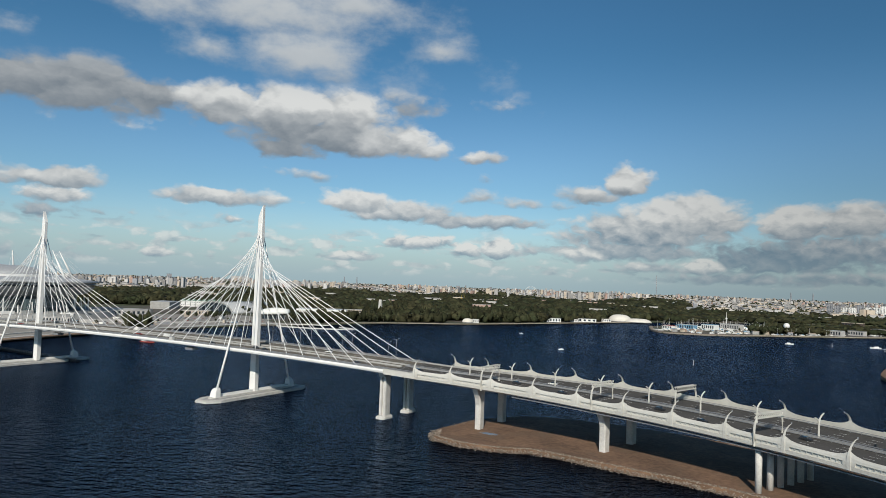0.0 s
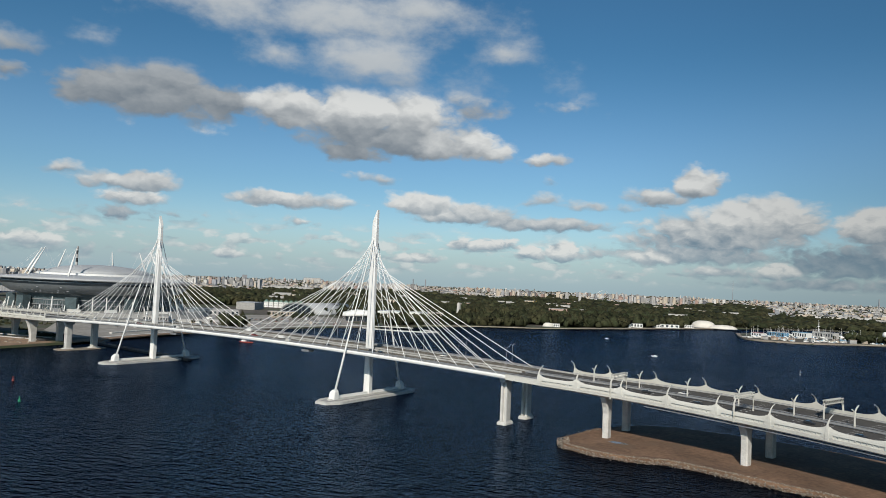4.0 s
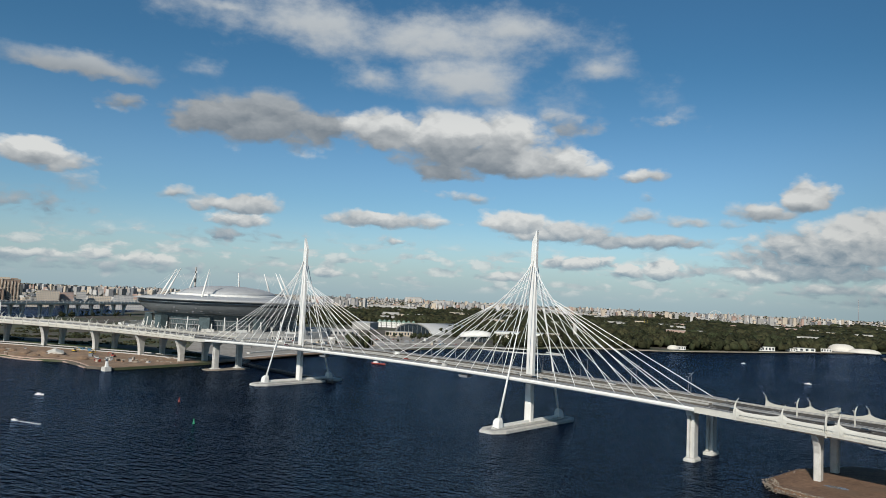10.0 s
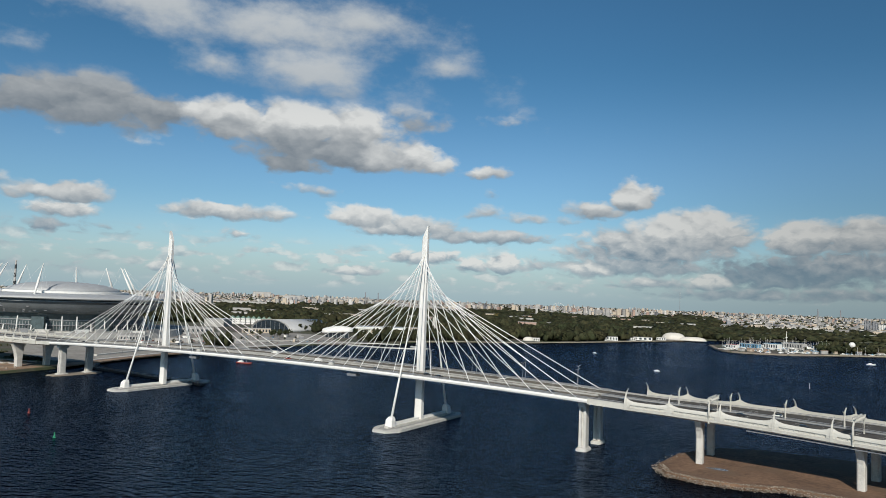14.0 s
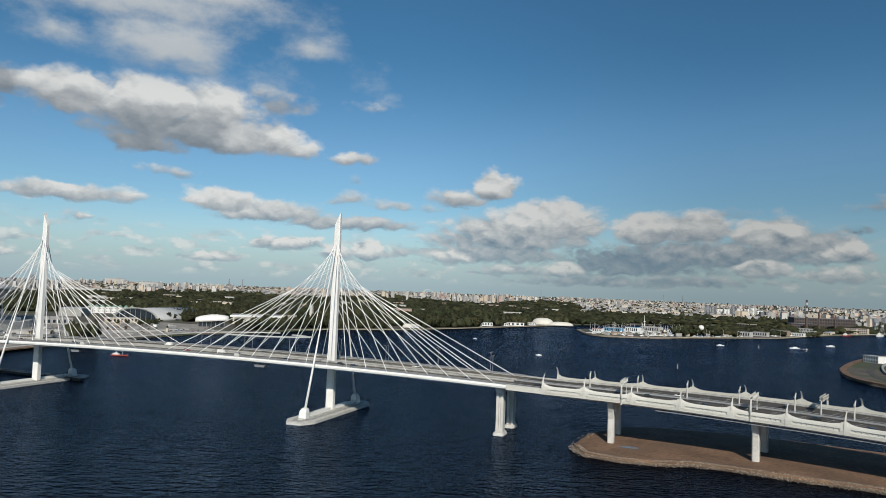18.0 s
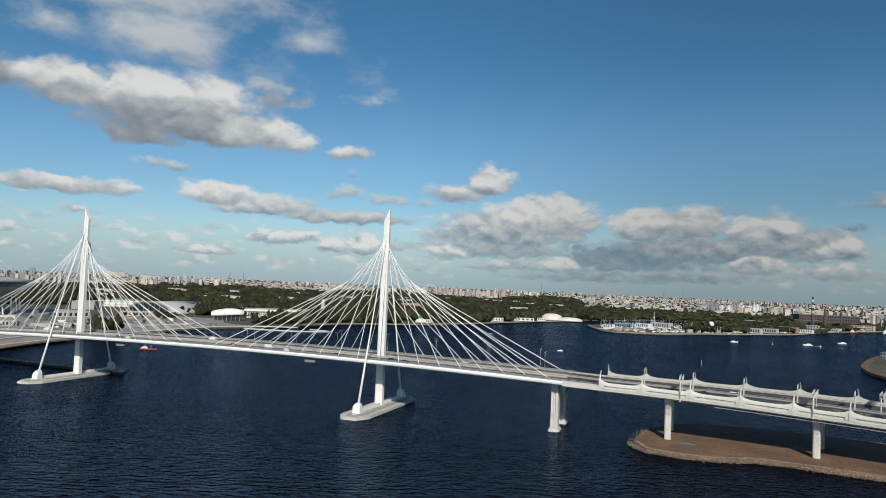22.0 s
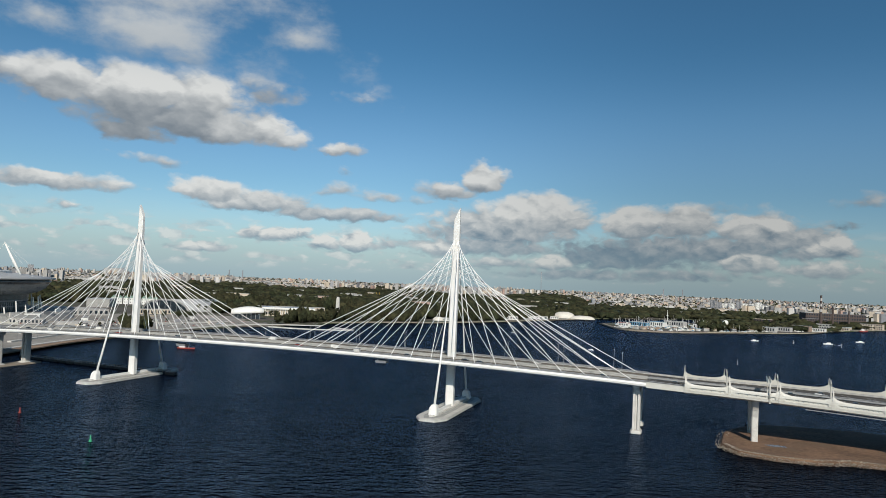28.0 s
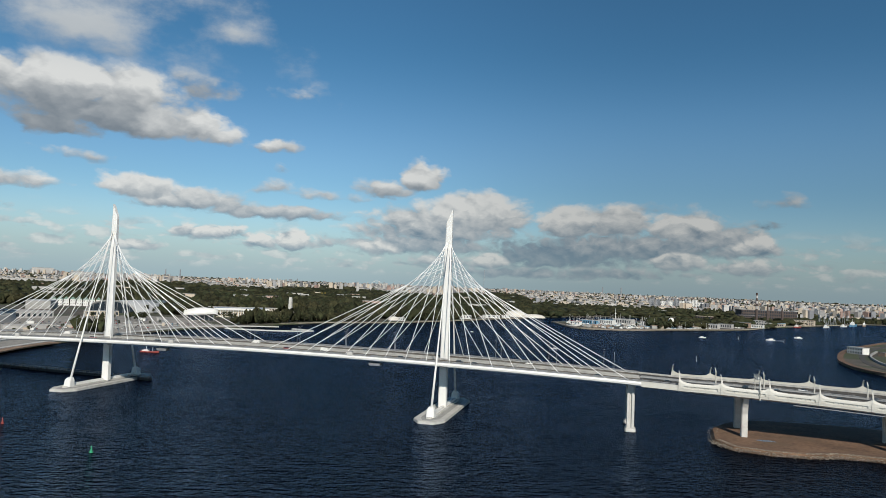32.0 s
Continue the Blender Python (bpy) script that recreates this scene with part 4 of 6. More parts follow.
thing("ground_far_city", "gently rising far city ground at the horizon", "ground", kind="structure", data=Shape().loft(far_rows, cap=False, close=False).data("ground_far_city", CITY_LAND, True))

woods, far_woods = [], []
d = 560.0
while d < 4150:
    gap = 0.0068 * d if d < 1800 else 0.0082 * d
    az = -66.0
    while az < 17.0:
        a = radians(az + rng.uniform(-0.5, 0.5) * math.degrees(gap / d))
        q = d + rng.uniform(-0.5, 0.5) * gap
        x, y = EYE.x + q * math.sin(a), EYE.y + q * math.cos(a)
        az += math.degrees(gap / d)
        if az < -8.0 and inside(x, y, ISLAND) and wooded(x, y):
            if (az < -46 and q < 1700) or (az < -58 and q < 2300) or q > 3300 + 700 * noise.noise((az * 0.15, 3, 0)) + (400 if az > -40 else 0):
                continue
            if not inside(x + 16, y - 16, ISLAND):
                continue
        elif az >= -8.0 and inside(x, y, HEADLAND) and q < 2600:
            if x < 300 or not inside(x - 60, y - 110, HEADLAND) or not wooded(x, y) or noise.noise((x * 0.012, y * 0.012, 5)) < -0.05:
                continue
        elif az >= -8.0 and inside(x, y, ISLAND) and wooded(x, y) and q < 2850 and noise.noise((x * 0.004, y * 0.004, 9)) > -0.2:
            pass
        else:
            continue
        h = (rng.uniform(7, 10) if az < -8 else rng.uniform(4.5, 7)) + 3 * noise.noise((x * 0.01, y * 0.01, 2))
        wide = gap * rng.uniform(0.5, 0.95) if d > 1100 else rng.uniform(3.5, 6.5)
        if d < 1800:
            woods.append((x, y, 2 + h, wide, h))
            for q_ in range(3):
                woods.append((x + rng.uniform(-5, 5), y + rng.uniform(-5, 5), 2 + h * rng.uniform(0.9, 1.6), wide * rng.uniform(0.3, 0.55), h * rng.uniform(0.25, 0.5)))
        else:
            far_woods.append((x, y, rise(x, y) - 0.6 + h, wide, h * 0.95))
    d += gap
thing("woodland", "dense dark green park woodland along the shore", "trees", kind="stuff", data=clumps("woodland", woods, LEAF, 1, 0.46))
thing("distant_woodland", "dense dark green woods before the far city", "trees", kind="stuff", data=clumps("distant_woodland", far_woods, LEAF, 1, 0.36))


def tree(x, y, h, z=2.0):
    ob = thing("tree", "broad green leafy tree standing by the shore", "tree", "trees along the shore", m=pose(x, y, z, 0, 0, rng.uniform(0, 360)))
    trunk = Shape().path([(0, 0, -0.3), (0.1, 0, h * 0.3), (0.3, 0.2, h * 0.62), (0.2, 0.3, h * 0.85)], [h * 0.03, h * 0.024, h * 0.015, 0.05])
    rows = []
    for k in range(4):
        a, e = k * 1.7 + rng.uniform(0, 1), rng.uniform(0.5, 0.75)
        end = (math.cos(a) * h * 0.25, math.sin(a) * h * 0.25, h * e)
        trunk.tube((0.1, 0.05, h * (e - 0.25)), end, h * 0.011, 0.04, 5)
    for k in range(24):
        a, r, zz = rng.uniform(0, 6.28), rng.uniform(0, 0.3) * h, rng.uniform(0.38, 0.9) * h
        r *= 1.25 - abs(zz / h - 0.6) * 1.6
        rows.append((r * math.cos(a), r * math.sin(a), zz, h * rng.uniform(0.06, 0.135), h * rng.uniform(0.055, 0.11)))
    part("trunk", trunk, BARK, ob)
    part("crown", clumps("crown", rows, LEAF, 1, 0.36), LEAF, ob, "uneven green crown")
    return ob


for k in range(16):
    tree(-330 + 5.0 * k + rng.uniform(-4, 4), 545 + 17 * k + rng.uniform(-6, 10), rng.uniform(10, 15))
for k in range(14):
    tree(-660 + 14 * k + rng.uniform(-4, 4), 690 + 3 * k + rng.uniform(-12, 2), rng.uniform(11, 16))
for k in range(10):
    tree(-400 + rng.uniform(-40, 60), 660 + rng.uniform(-30, 20), rng.uniform(10, 15))
for k in range(10):
    tree(-560 - 22 * k + rng.uniform(-6, 6), 80 + 8 * k + rng.uniform(-8, 8), rng.uniform(7, 11))

# ---- far city ----
def city(name, rows, mat, label):
    sh = Shape()
    for x, y, a, b, h, turn in rows:
        sh.box(-a, -b, -8, a, b, h, Matrix.Translation((x, y, rise(x, y))) @ Matrix.Rotation(turn, 4, "Z"))
    thing(name, label, "buildings", kind="stuff", data=sh.data(name, mat))


blocks = {0: [], 1: [], 2: [], 3: []}
while sum(len(b) for b in blocks.values()) < 15000:
    az, q = rng.uniform(-82, 21), 2400 + 2480 * rng.random() ** 0.75
    if -47 < az < -8 and q < 3650 + 350 * noise.noise((az * 0.2, 1, 0)):
        continue
    if -8 <= az and q < 2900 + 250 * noise.noise((az * 0.3, 7, 0)):
        continue
    if az < -47 and q < (2900 if az > -62 else 2500):
        continue
    if az >= -8 and q < 3500 and rng.random() < 0.55:
        continue
    a = radians(az)
    x, y = EYE.x + q * math.sin(a), EYE.y + q * math.cos(a)
    if q < 3200 and not (inside(x, y, ISLAND) or x < -2000 or inside(x, y, HEADLAND) or x > 900):
        continue
    patch = noise.noise((x * 0.0022, y * 0.0022, 4))
    kind = rng.choices((0, 1, 2, 3), (5.5, 0.7 + 1.6 * max(patch, 0), 1.9, 2.2))[0]
    tall = patch > 0.08 and rng.random() < 0.3
    k = 1.0 - 0.68 * max(0.0, (q - 3000) / 1900)
    h = rng.uniform(28, 58 if az < -8 else 36) if tall else rng.uniform(8, 20)
    w_, d_ = (rng.uniform(6, 14), rng.uniform(6, 9)) if tall else (rng.uniform(4, 19), rng.uniform(4, 9))
    blocks[kind].append((x, y, w_ * k, d_ * k, h * k, rng.choice((0.2, 0.2, 1.77, 0.9)) + patch))
city("distant_pale_blocks", blocks[0], CITY_WHITE, "many pale rendered city blocks on the horizon")
city("distant_brick_blocks", blocks[1], CITY_PINK, "many pinkish brick city blocks on the horizon")
city("distant_grey_blocks", blocks[2], CITY_GREY, "many grey panel city blocks on the horizon")
city("distant_cream_blocks", blocks[3], CREAM, "many cream rendered city blocks on the horizon")
city_trees = []
for k in range(11500):
    az, q = radians(rng.uniform(-80, 20)), rng.uniform(2500, 4900)
    x, y = EYE.x + q * math.sin(az), EYE.y + q * math.cos(az)
    if q > 3200 or inside(x, y, ISLAND) or x < -2300 or inside(x, y, HEADLAND):
        k = 1.0 - 0.6 * max(0.0, (q - 3000) / 1900)
        city_trees.append((x, y, rise(x, y) + 4 * k, rng.uniform(6, 20) * k, rng.uniform(7, 13) * k))
thing("city_trees", "dark green street trees among the far blocks", "trees", kind="stuff", data=clumps("city_trees", city_trees, LEAF, 1, 0.3))


# ---- buildings ----
def windows(parent, w_, d_, h, floors, bays, mat, depth=0.15, fill=0.5, sides=True):
    """Window panes on the walls of a block that stands on its own origin."""
    fh, bw = h / floors, w_ / bays
    pane = Shape().box(-bw * fill / 2, -depth, -fh * 0.28, bw * fill / 2, depth, fh * 0.28).data("window", mat)
    for i in range(bays):
        for j in range(floors):
            part("window", pane, mat, parent, m=pose(-w_ / 2 + bw * (i + 0.5), -d_ / 2, fh * (j + 0.55)))


def block(name, label, category, x, y, w_, d_, h, turn, wall, roof=ROOF, floors=0, bays=0, group="", z=1.8, glass=GLASS, parapet=0.6):
    up = rise(x, y) - 1.6
    z, h = z + up, max(h - up, 9.0) if up > 1.0 else h
    ob = thing(name, label, category, group, m=pose(x, y, z, 0, 0, turn))
    body = part("wall", Shape().box(-w_ / 2, -d_ / 2, 0, w_ / 2, d_ / 2, h), wall, ob)
    part("roof", Shape().box(-w_ / 2 - 0.4, -d_ / 2 - 0.4, h + 0.01, w_ / 2 + 0.4, d_ / 2 + 0.4, h + parapet), roof, ob)
    if floors:
        windows(body, w_, d_, h, floors, bays, glass)
    return ob


def tower_block(x, y, w_, d_, h, turn, wall, trim, label, crown=True):
    """A tall dwelling block with cream piers, dark glazed strips and a stepped crown on posts."""
    ob = thing("apartment_tower", label, "apartment building", "brown apartment towers", m=pose(x, y, 2.0, 0, 0, turn))
    top = h * (0.80 if crown else 0.93)
    part("wall", Shape().box(-w_ / 2, -d_ / 2, 0, w_ / 2, d_ / 2, top), wall, ob)
    n = max(3, int(w_ / 7.5))
    for i in range(n):
        cx, b = -w_ / 2 + w_ * (i + 0.5) / n, w_ / n
        part("bay", Shape().box(cx - b * 0.20, -d_ / 2 - 2.2, 0, cx + b * 0.16, -d_ / 2 - 0.01, top * rng.uniform(0.86, 1.04)), trim, ob, "cream bay")
        part("glazed_strip", Shape().box(cx + b * 0.22, -d_ / 2 - 0.35, 3, cx + b * 0.42, -d_ / 2 - 0.01, top * 0.95), GLASS, ob, "dark glazed strip")
        part("glazed_strip", Shape().box(cx - b * 0.06, -d_ / 2 - 2.5, 3, cx + b * 0.03, -d_ / 2 - 2.21, top * 0.8), GLASS, ob, "dark glazed strip")
    for z in (0.33, 0.66):
        part("cornice", Shape().box(-w_ / 2 - 0.5, -d_ / 2 - 0.6, top * z, w_ / 2 + 0.5, -d_ / 2 - 0.01, top * z + 1.3), trim, ob, "cream cornice")
    part("cornice", Shape().box(-w_ / 2 - 0.9, -d_ / 2 - 0.9, top + 0.01, w_ / 2 + 0.9, d_ / 2 + 0.9, top + 1.5), trim, ob, "cream cornice")
    if not crown:
        part("roof_house", Shape().box(-w_ * 0.4, -d_ * 0.3, top + 1.51, w_ * 0.05, d_ * 0.3, h), trim, ob, "cream roof house")
        part("roof_house", Shape().box(w_ * 0.12, -d_ * 0.25, top + 1.51, w_ * 0.4, d_ * 0.3, h - 2), wall, ob, "brown roof house")
        return ob
    part("roof_house", Shape().box(-w_ * 0.33, -d_ * 0.33, top + 1.51, w_ * 0.33, d_ * 0.33, h * 0.875), wall, ob, "brown roof house")
    for e in (-0.30, -0.10, 0.10, 0.30):
        part("crown_post", Shape().box(e * w_ - 1.5, -d_ * 0.33 - 1.6, top + 1.51, e * w_ + 1.5, -d_ * 0.33 - 0.01, h * (0.95 if abs(e) < 0.2 else 0.90)), trim, ob, "cream crown post")
    part("crown", Shape().box(-w_ * 0.24, -d_ * 0.28, h * 0.875 + 0.01, w_ * 0.24, d_ * 0.28, h * 0.95), trim, ob, "cream stepped crown")
    part("crown_cap", Shape().box(-w_ * 0.13, -d_ * 0.2, h * 0.95 + 0.01, w_ * 0.13, d_ * 0.2, h), wall, ob, "brown crown cap")
    return ob


def tower_wing(x, y, w_, d_, h, turn):
    """A lower dark wing with a cream portal between two towers."""
    ob = thing("apartment_wing", "dark brown brick apartment wing with a cream framed portal", "apartment building", "brown apartment wings", m=pose(x, y, 2.0, 0, 0, turn))
    part("wall", Shape().box(-w_ / 2, -d_ / 2, 0, w_ / 2, d_ / 2, h), DARK_BRICK, ob)
    for e in (-1, 1):
        part("portal_post", Shape().box(e * w_ * 0.2 - 2, -d_ / 2 - 1.5, 0, e * w_ * 0.2 + 2, -d_ / 2 - 0.01, h * 0.8), CREAM, ob, "cream portal post")
        part("pier", Shape().box(e * w_ * 0.42 - 2.4, -d_ / 2 - 1.0, 0, e * w_ * 0.42 + 2.4, -d_ / 2 - 0.01, h * 0.97), BROWN, ob, "brown brick pier")
    part("lintel", Shape().box(-w_ * 0.2 - 2, -d_ / 2 - 1.8, h * 0.8 + 0.01, w_ * 0.2 + 2, -d_ / 2 - 0.01, h * 0.88), CREAM, ob, "cream lintel")
    part("glazing", Shape().box(-w_ * 0.1, -d_ / 2 - 0.5, 4, w_ * 0.1, -d_ / 2 - 0.01, h * 0.75), BLUISH, ob, "blue-grey glazed middle")
    part("cornice", Shape().box(-w_ / 2 - 0.6, -d_ / 2 - 0.8, h + 0.01, w_ / 2 + 0.6, d_ / 2 + 0.6, h + 1.8), CREAM, ob, "cream cornice")
    return ob


def polar(az, q):
    return EYE.x + q * math.sin(radians(az)), EYE.y + q * math.cos(radians(az))


TOWER = "brown and cream brick apartment tower with stepped top"
for az, q, w_, h, crown in ((-78.35, 2300, 30, 94, 1), (-77.55, 2300, 44, 91, 1), (-75.45, 2310, 38, 91, 1), (-73.4, 2310, 35, 86, 1), (-72.35, 2310, 58, 78, 0), (-79.6, 2310, 40, 86, 1)):
    tower_block(*polar(az, q), w_, 26, h, -az + 8, BROWN, CREAM, TOWER, bool(crown))
for az, q, w_, h in ((-76.5, 2325, 60, 51), (-74.4, 2325, 50, 50), (-78.9, 2340, 40, 52), (-73.0, 2290, 34, 44), (-75.0, 2290, 26, 36)):
    tower_wing(*polar(az, q), w_, 20, h, -az + 8)
for az, q, w_, h, floors, wall in ((-69.9, 2450, 62, 44, 8, CREAM), (-68.8, 2480, 46, 40, 8, CITY_PINK), (-67.8, 2520, 28, 42, 8, CITY_WHITE), (-66.6, 2560, 70, 31, 6, CREAM), (-65.0, 2540, 60, 36, 6, CITY_WHITE), (-63.6, 2600, 44, 30, 5, CITY_WHITE), (-70.5, 2250, 90, 16, 3, CREAM), (-67.4, 2230, 80, 14, 3, CITY_WHITE), (-64.6, 2210, 90, 16, 3, CITY_WHITE), (-61.8, 2300, 60, 30, 5, CITY_WHITE), (-60.4, 2340, 70, 26, 5, CITY_GREY), (-73.0, 2200, 110, 15, 3, CITY_WHITE)):
    block("office_block", wall.name.split("_")[0] + " long block of flats with rows of windows", "building", *polar(az, q), w_, 18, h, -az, wall, floors=floors, bays=14, group="long blocks of flats", glass=CITY_GREY)

# ---- stadium ----
def stadium(cx, cy):
    ob = thing("stadium", "round grey football stadium with shallow domed roof and white masts", "stadium", m=pose(cx, cy, 2.0))
    N = 96

    def hoop(r, z):
        return [(r * math.cos(2 * math.pi * i / N), r * math.sin(2 * math.pi * i / N), z) for i in range(N)]

    part("podium", Shape().loft([hoop(175, 0), hoop(170, 9)]), DULL, ob, "grey concrete podium")
    part("inner_wall", Shape().loft([hoop(112, 9.01), hoop(116, 33.5)]), BLUISH, ob, "dark glazing behind columns")
    part("bowl", Shape().loft([hoop(116, 33), hoop(126, 35), hoop(135, 40.5), hoop(140, 46.5), hoop(143, 52), hoop(120, 52.5)]), STADIUM, ob, "dark blue-grey metal bowl", True)
    part("glass_band", Shape().loft([hoop(141.2, 47.5), hoop(142.6, 50.4), hoop(140, 50.5)], cap=False), GLASS, ob, "dark glazed band")
    part("roof", Shape().loft([hoop(138, 52.6), hoop(148, 54.5), hoop(148.5, 55.5), hoop(130, 58), hoop(100, 61), hoop(88, 62)]), SILVER, ob, "grey sheet-metal roof ring", True)
    part("roof_lip", Shape().loft([hoop(92, 61.2), hoop(92, 64.5), hoop(86, 65), hoop(85, 62.2)]), WHITE, ob, "white roof edge")
    part("roof_dome", Shape().loft([hoop(85, 63), hoop(74, 70), hoop(56, 75), hoop(30, 78), hoop(4, 79)]), SILVER, ob, "shallow grey dome", True)
    for k in range(44):
        a = 2 * math.pi * k / 44
        part("column", Shape().tube((133 * math.cos(a), 133 * math.sin(a), 9.0), (131 * math.cos(a), 131 * math.sin(a), rng.choice((17, 20, 25, 30))), 0.95, 0.8), WHITE, ob, "white column")
    mull = Shape().box(-0.35, -0.5, 9.02, 0.35, 0.5, 31.0).data("mullion", STEEL)
    for k in range(120):
        a = radians(-190 + 2.0 * k)
        part("mullion", mull, STEEL, ob, m=pose(113.6 * math.cos(a), 113.6 * math.sin(a), 0, 0, 0, math.degrees(a) + 90))
    for z in (16.0, 23.5):
        part("floor_band", Shape().loft([hoop(113.5, z), hoop(115.2, z), hoop(115.2, z + 1.2), hoop(113.5, z + 1.2)], cap=False), STEEL, ob, "grey floor band")
    for k in range(26):
        a = radians(-185 + 9.0 * k)
        part("ramp_wall", Shape().box(-9, -0.8, 0, 9, 0.8, rng.uniform(10.5, 14), Matrix.Rotation(a, 4, "Z") @ Matrix.Translation((rng.uniform(150, 170), 0, 0)) @ Matrix.Rotation(math.pi / 2 + rng.uniform(-0.6, 0.6), 4, "Z")), rng.choice((WHITE, CONCRETE, STEEL)), ob, "pale ramp wall")
    lit = Shape().box(-1.5, -0.4, -0.6, 1.5, 0.4, 0.6).data("window", CITY_GREY)
    for row, (r, z, n) in enumerate(((131.0, 38.0, 60), (127.0, 35.6, 90), (137.5, 43, 24))):
        for k in range(n):
            a = math.pi * 2 * (k + 0.3 * row) / n
            if math.sin(a) > 0.5 or rng.random() < 0.25:
                continue
            part("window", lit, CITY_GREY, ob, m=pose(r * math.cos(a), r * math.sin(a), z, 0, 0, math.degrees(a) + 90))
    for k in range(5):
        a = radians(-160 + 38 * k)
        part("stair_tower", Shape().box(-8, -6, 9, 8, 6, 29, Matrix.Rotation(a, 4, "Z") @ Matrix.Translation((124, 0, 0)) @ Matrix.Rotation(math.pi / 2, 4, "Z")), BLUISH, ob, "glazed stair tower")
    for a in (-132, -92, -52, 26, 73, 105, 138, -172):
        c, s = math.cos(radians(a)), math.sin(radians(a))
        foot, tip = Vector((114 * c, 114 * s, 55)), Vector((88 * c, 88 * s, 104))
        mast = part("mast", Shape().path([foot, foot.lerp(tip, 0.45), tip], [1.2, 1.8, 0.45], 8), WHITE, ob, "white leaning mast", True)
        for e in (-8, 8):
            q = Vector((142 * math.cos(radians(a + e)), 142 * math.sin(radians(a + e)), 52))
            part("stay", Shape().tube(tip, q, 0.1, n=5), WHITE, mast)
        part("stay", Shape().tube(tip, (70 * c, 70 * s, 71), 0.1, n=5), WHITE, mast)
    return ob


STADIUM = material("blue_grey_cladding", (0.24, 0.265, 0.28), 0.45, 0.2, vary=0.15, scale=0.05)
stadium(-714, 292)


def striped_chimney(x, y, r, h, label, dark, pale, bands=6, z=1.8):
    up = rise(x, y) - 1.6
    z, h = z + up, h - up
    ob = thing("chimney", label, "chimney", m=pose(x, y, z))
    part("shaft", Shape().tube((0, 0, 0), (0, 0, h * 0.45), r, r * 0.85, 14), dark, ob)
    for k in range(bands):
        a, b = h * (0.45 + 0.55 * k / bands), h * (0.45 + 0.55 * (k + 1) / bands)
        f = 0.85 - 0.25 * k / bands
        part("band", Shape().tube((0, 0, a), (0, 0, b), r * f, r * (f - 0.25 / bands), 14), pale if k % 2 == 0 else dark, ob)
    return ob


striped_chimney(*polar(-60.3, 3500), 6, 165, "tall black and white banded boiler chimney", DARK, CITY_WHITE, 5)
striped_chimney(*polar(-11.2, 4850), 1.7, 172, "tall thin grey and white banded mast", CITY_GREY, CITY_WHITE, 10)
striped_chimney(634, 1807, 4.2, 84, "red brick factory chimney with white bands", DARK_BRICK, CITY_WHITE, 6)
striped_chimney(668, 1830, 3.6, 52, "red brick factory chimney", DARK_BRICK, DARK_BRICK, 2)
striped_chimney(712, 1850, 3.2, 44, "short red brick factory chimney", DARK_BRICK, DARK_BRICK, 2)
for az in (-34.6, -35.6, -0.5, -1.9):
    striped_chimney(*polar(az, 4700), 4, 92, "slim grey chimney on the skyline", CITY_GREY, CITY_GREY, 2)

# ---- quay between the bridge and the park ----
strip = Shape()
PLAZA = [(-352, 370), (-340, 200), (-308, 62), (-330, 40), (-420, 60), (-560, 150), (-600, 330), (-640, 480), (-560, 640), (-450, 640), (-395, 560), (-318, 528), (-350, 465)]
strip.prism(PLAZA, 1.9, 2.15)
PAVING = material("grey_paving", (0.34, 0.32, 0.285), 0.9, vary=0.2, scale=0.02, fine=8, patch=(0.01, 0.56, (0.22, 0.21, 0.19)))
thing("pavement", "wide pale grey paved quay and parking ground", "pavement", kind="structure", data=strip.data("pavement", PAVING))


def ribbon(name, pts, wide, z0, z1, mat, label, category, kind="", step=None):
    """A low wall or road along a line of points."""
    rings = []
    for i, p in enumerate(pts):
        d_ = (Vector(pts[min(i + 1, len(pts) - 1)]) - Vector(pts[max(i - 1, 0)])).normalized()
        n_ = Vector((-d_.y, d_.x)) * wide / 2
        q = Vector(p)
        rings.append([(q.x - n_.x, q.y - n_.y, z0), (q.x + n_.x, q.y + n_.y, z0), (q.x + n_.x, q.y + n_.y, z1), (q.x - n_.x, q.y - n_.y, z1)])
    return thing(name, label, category, kind=kind, data=Shape().loft(rings).data(name, mat))


def bend(pts, n=8):
    """A smooth line through points."""
    out = []
    for i in range(len(pts) - 1):
        p0, p1, p2, p3 = (Vector(pts[max(0, min(len(pts) - 1, i + k))]) for k in (-1, 0, 1, 2))
        for j in range(n):
            t = j / n
            out.append(0.5 * ((2 * p1) + (p2 - p0) * t + (2 * p0 - 5 * p1 + 4 * p2 - p3) * t * t + (3 * p1 - p0 - 3 * p2 + p3) * t ** 3))
    return out + [Vector(pts[-1])]


ribbon("quay_wall", bend([(-305, 60), (-338, 200), (-352, 370), (-348, 465), (-316, 528), (-262, 560)]), 5, 1.9, 3.2, CONCRETE, "pale concrete quay wall along the water", "wall")
ribbon("promenade_wall", bend([(-350, 100), (-395, 250), (-415, 400), (-400, 520)]), 4, 1.9, 3.6, CONCRETE, "long white promenade parapet", "wall")
ribbon("breakwater", bend([(-316, 500), (-250, 505), (-200, 540), (-240, 560)]), 4, -0.5, 1.6, CONCRETE, "low pale breakwater in the water", "breakwater")
ribbon("beach", bend([(-300, 640), (-262, 722), (-215, 782), (-176, 822), (-138, 900), (-80, 1044), (-42, 1150), (6, 1272), (30, 1330)]), 9, 1.2, 2.2, material("pale_sand", (0.42, 0.37, 0.28), 0.95, vary=0.2, scale=0.05), "narrow pale sand and stone shore edge", "beach", "structure")
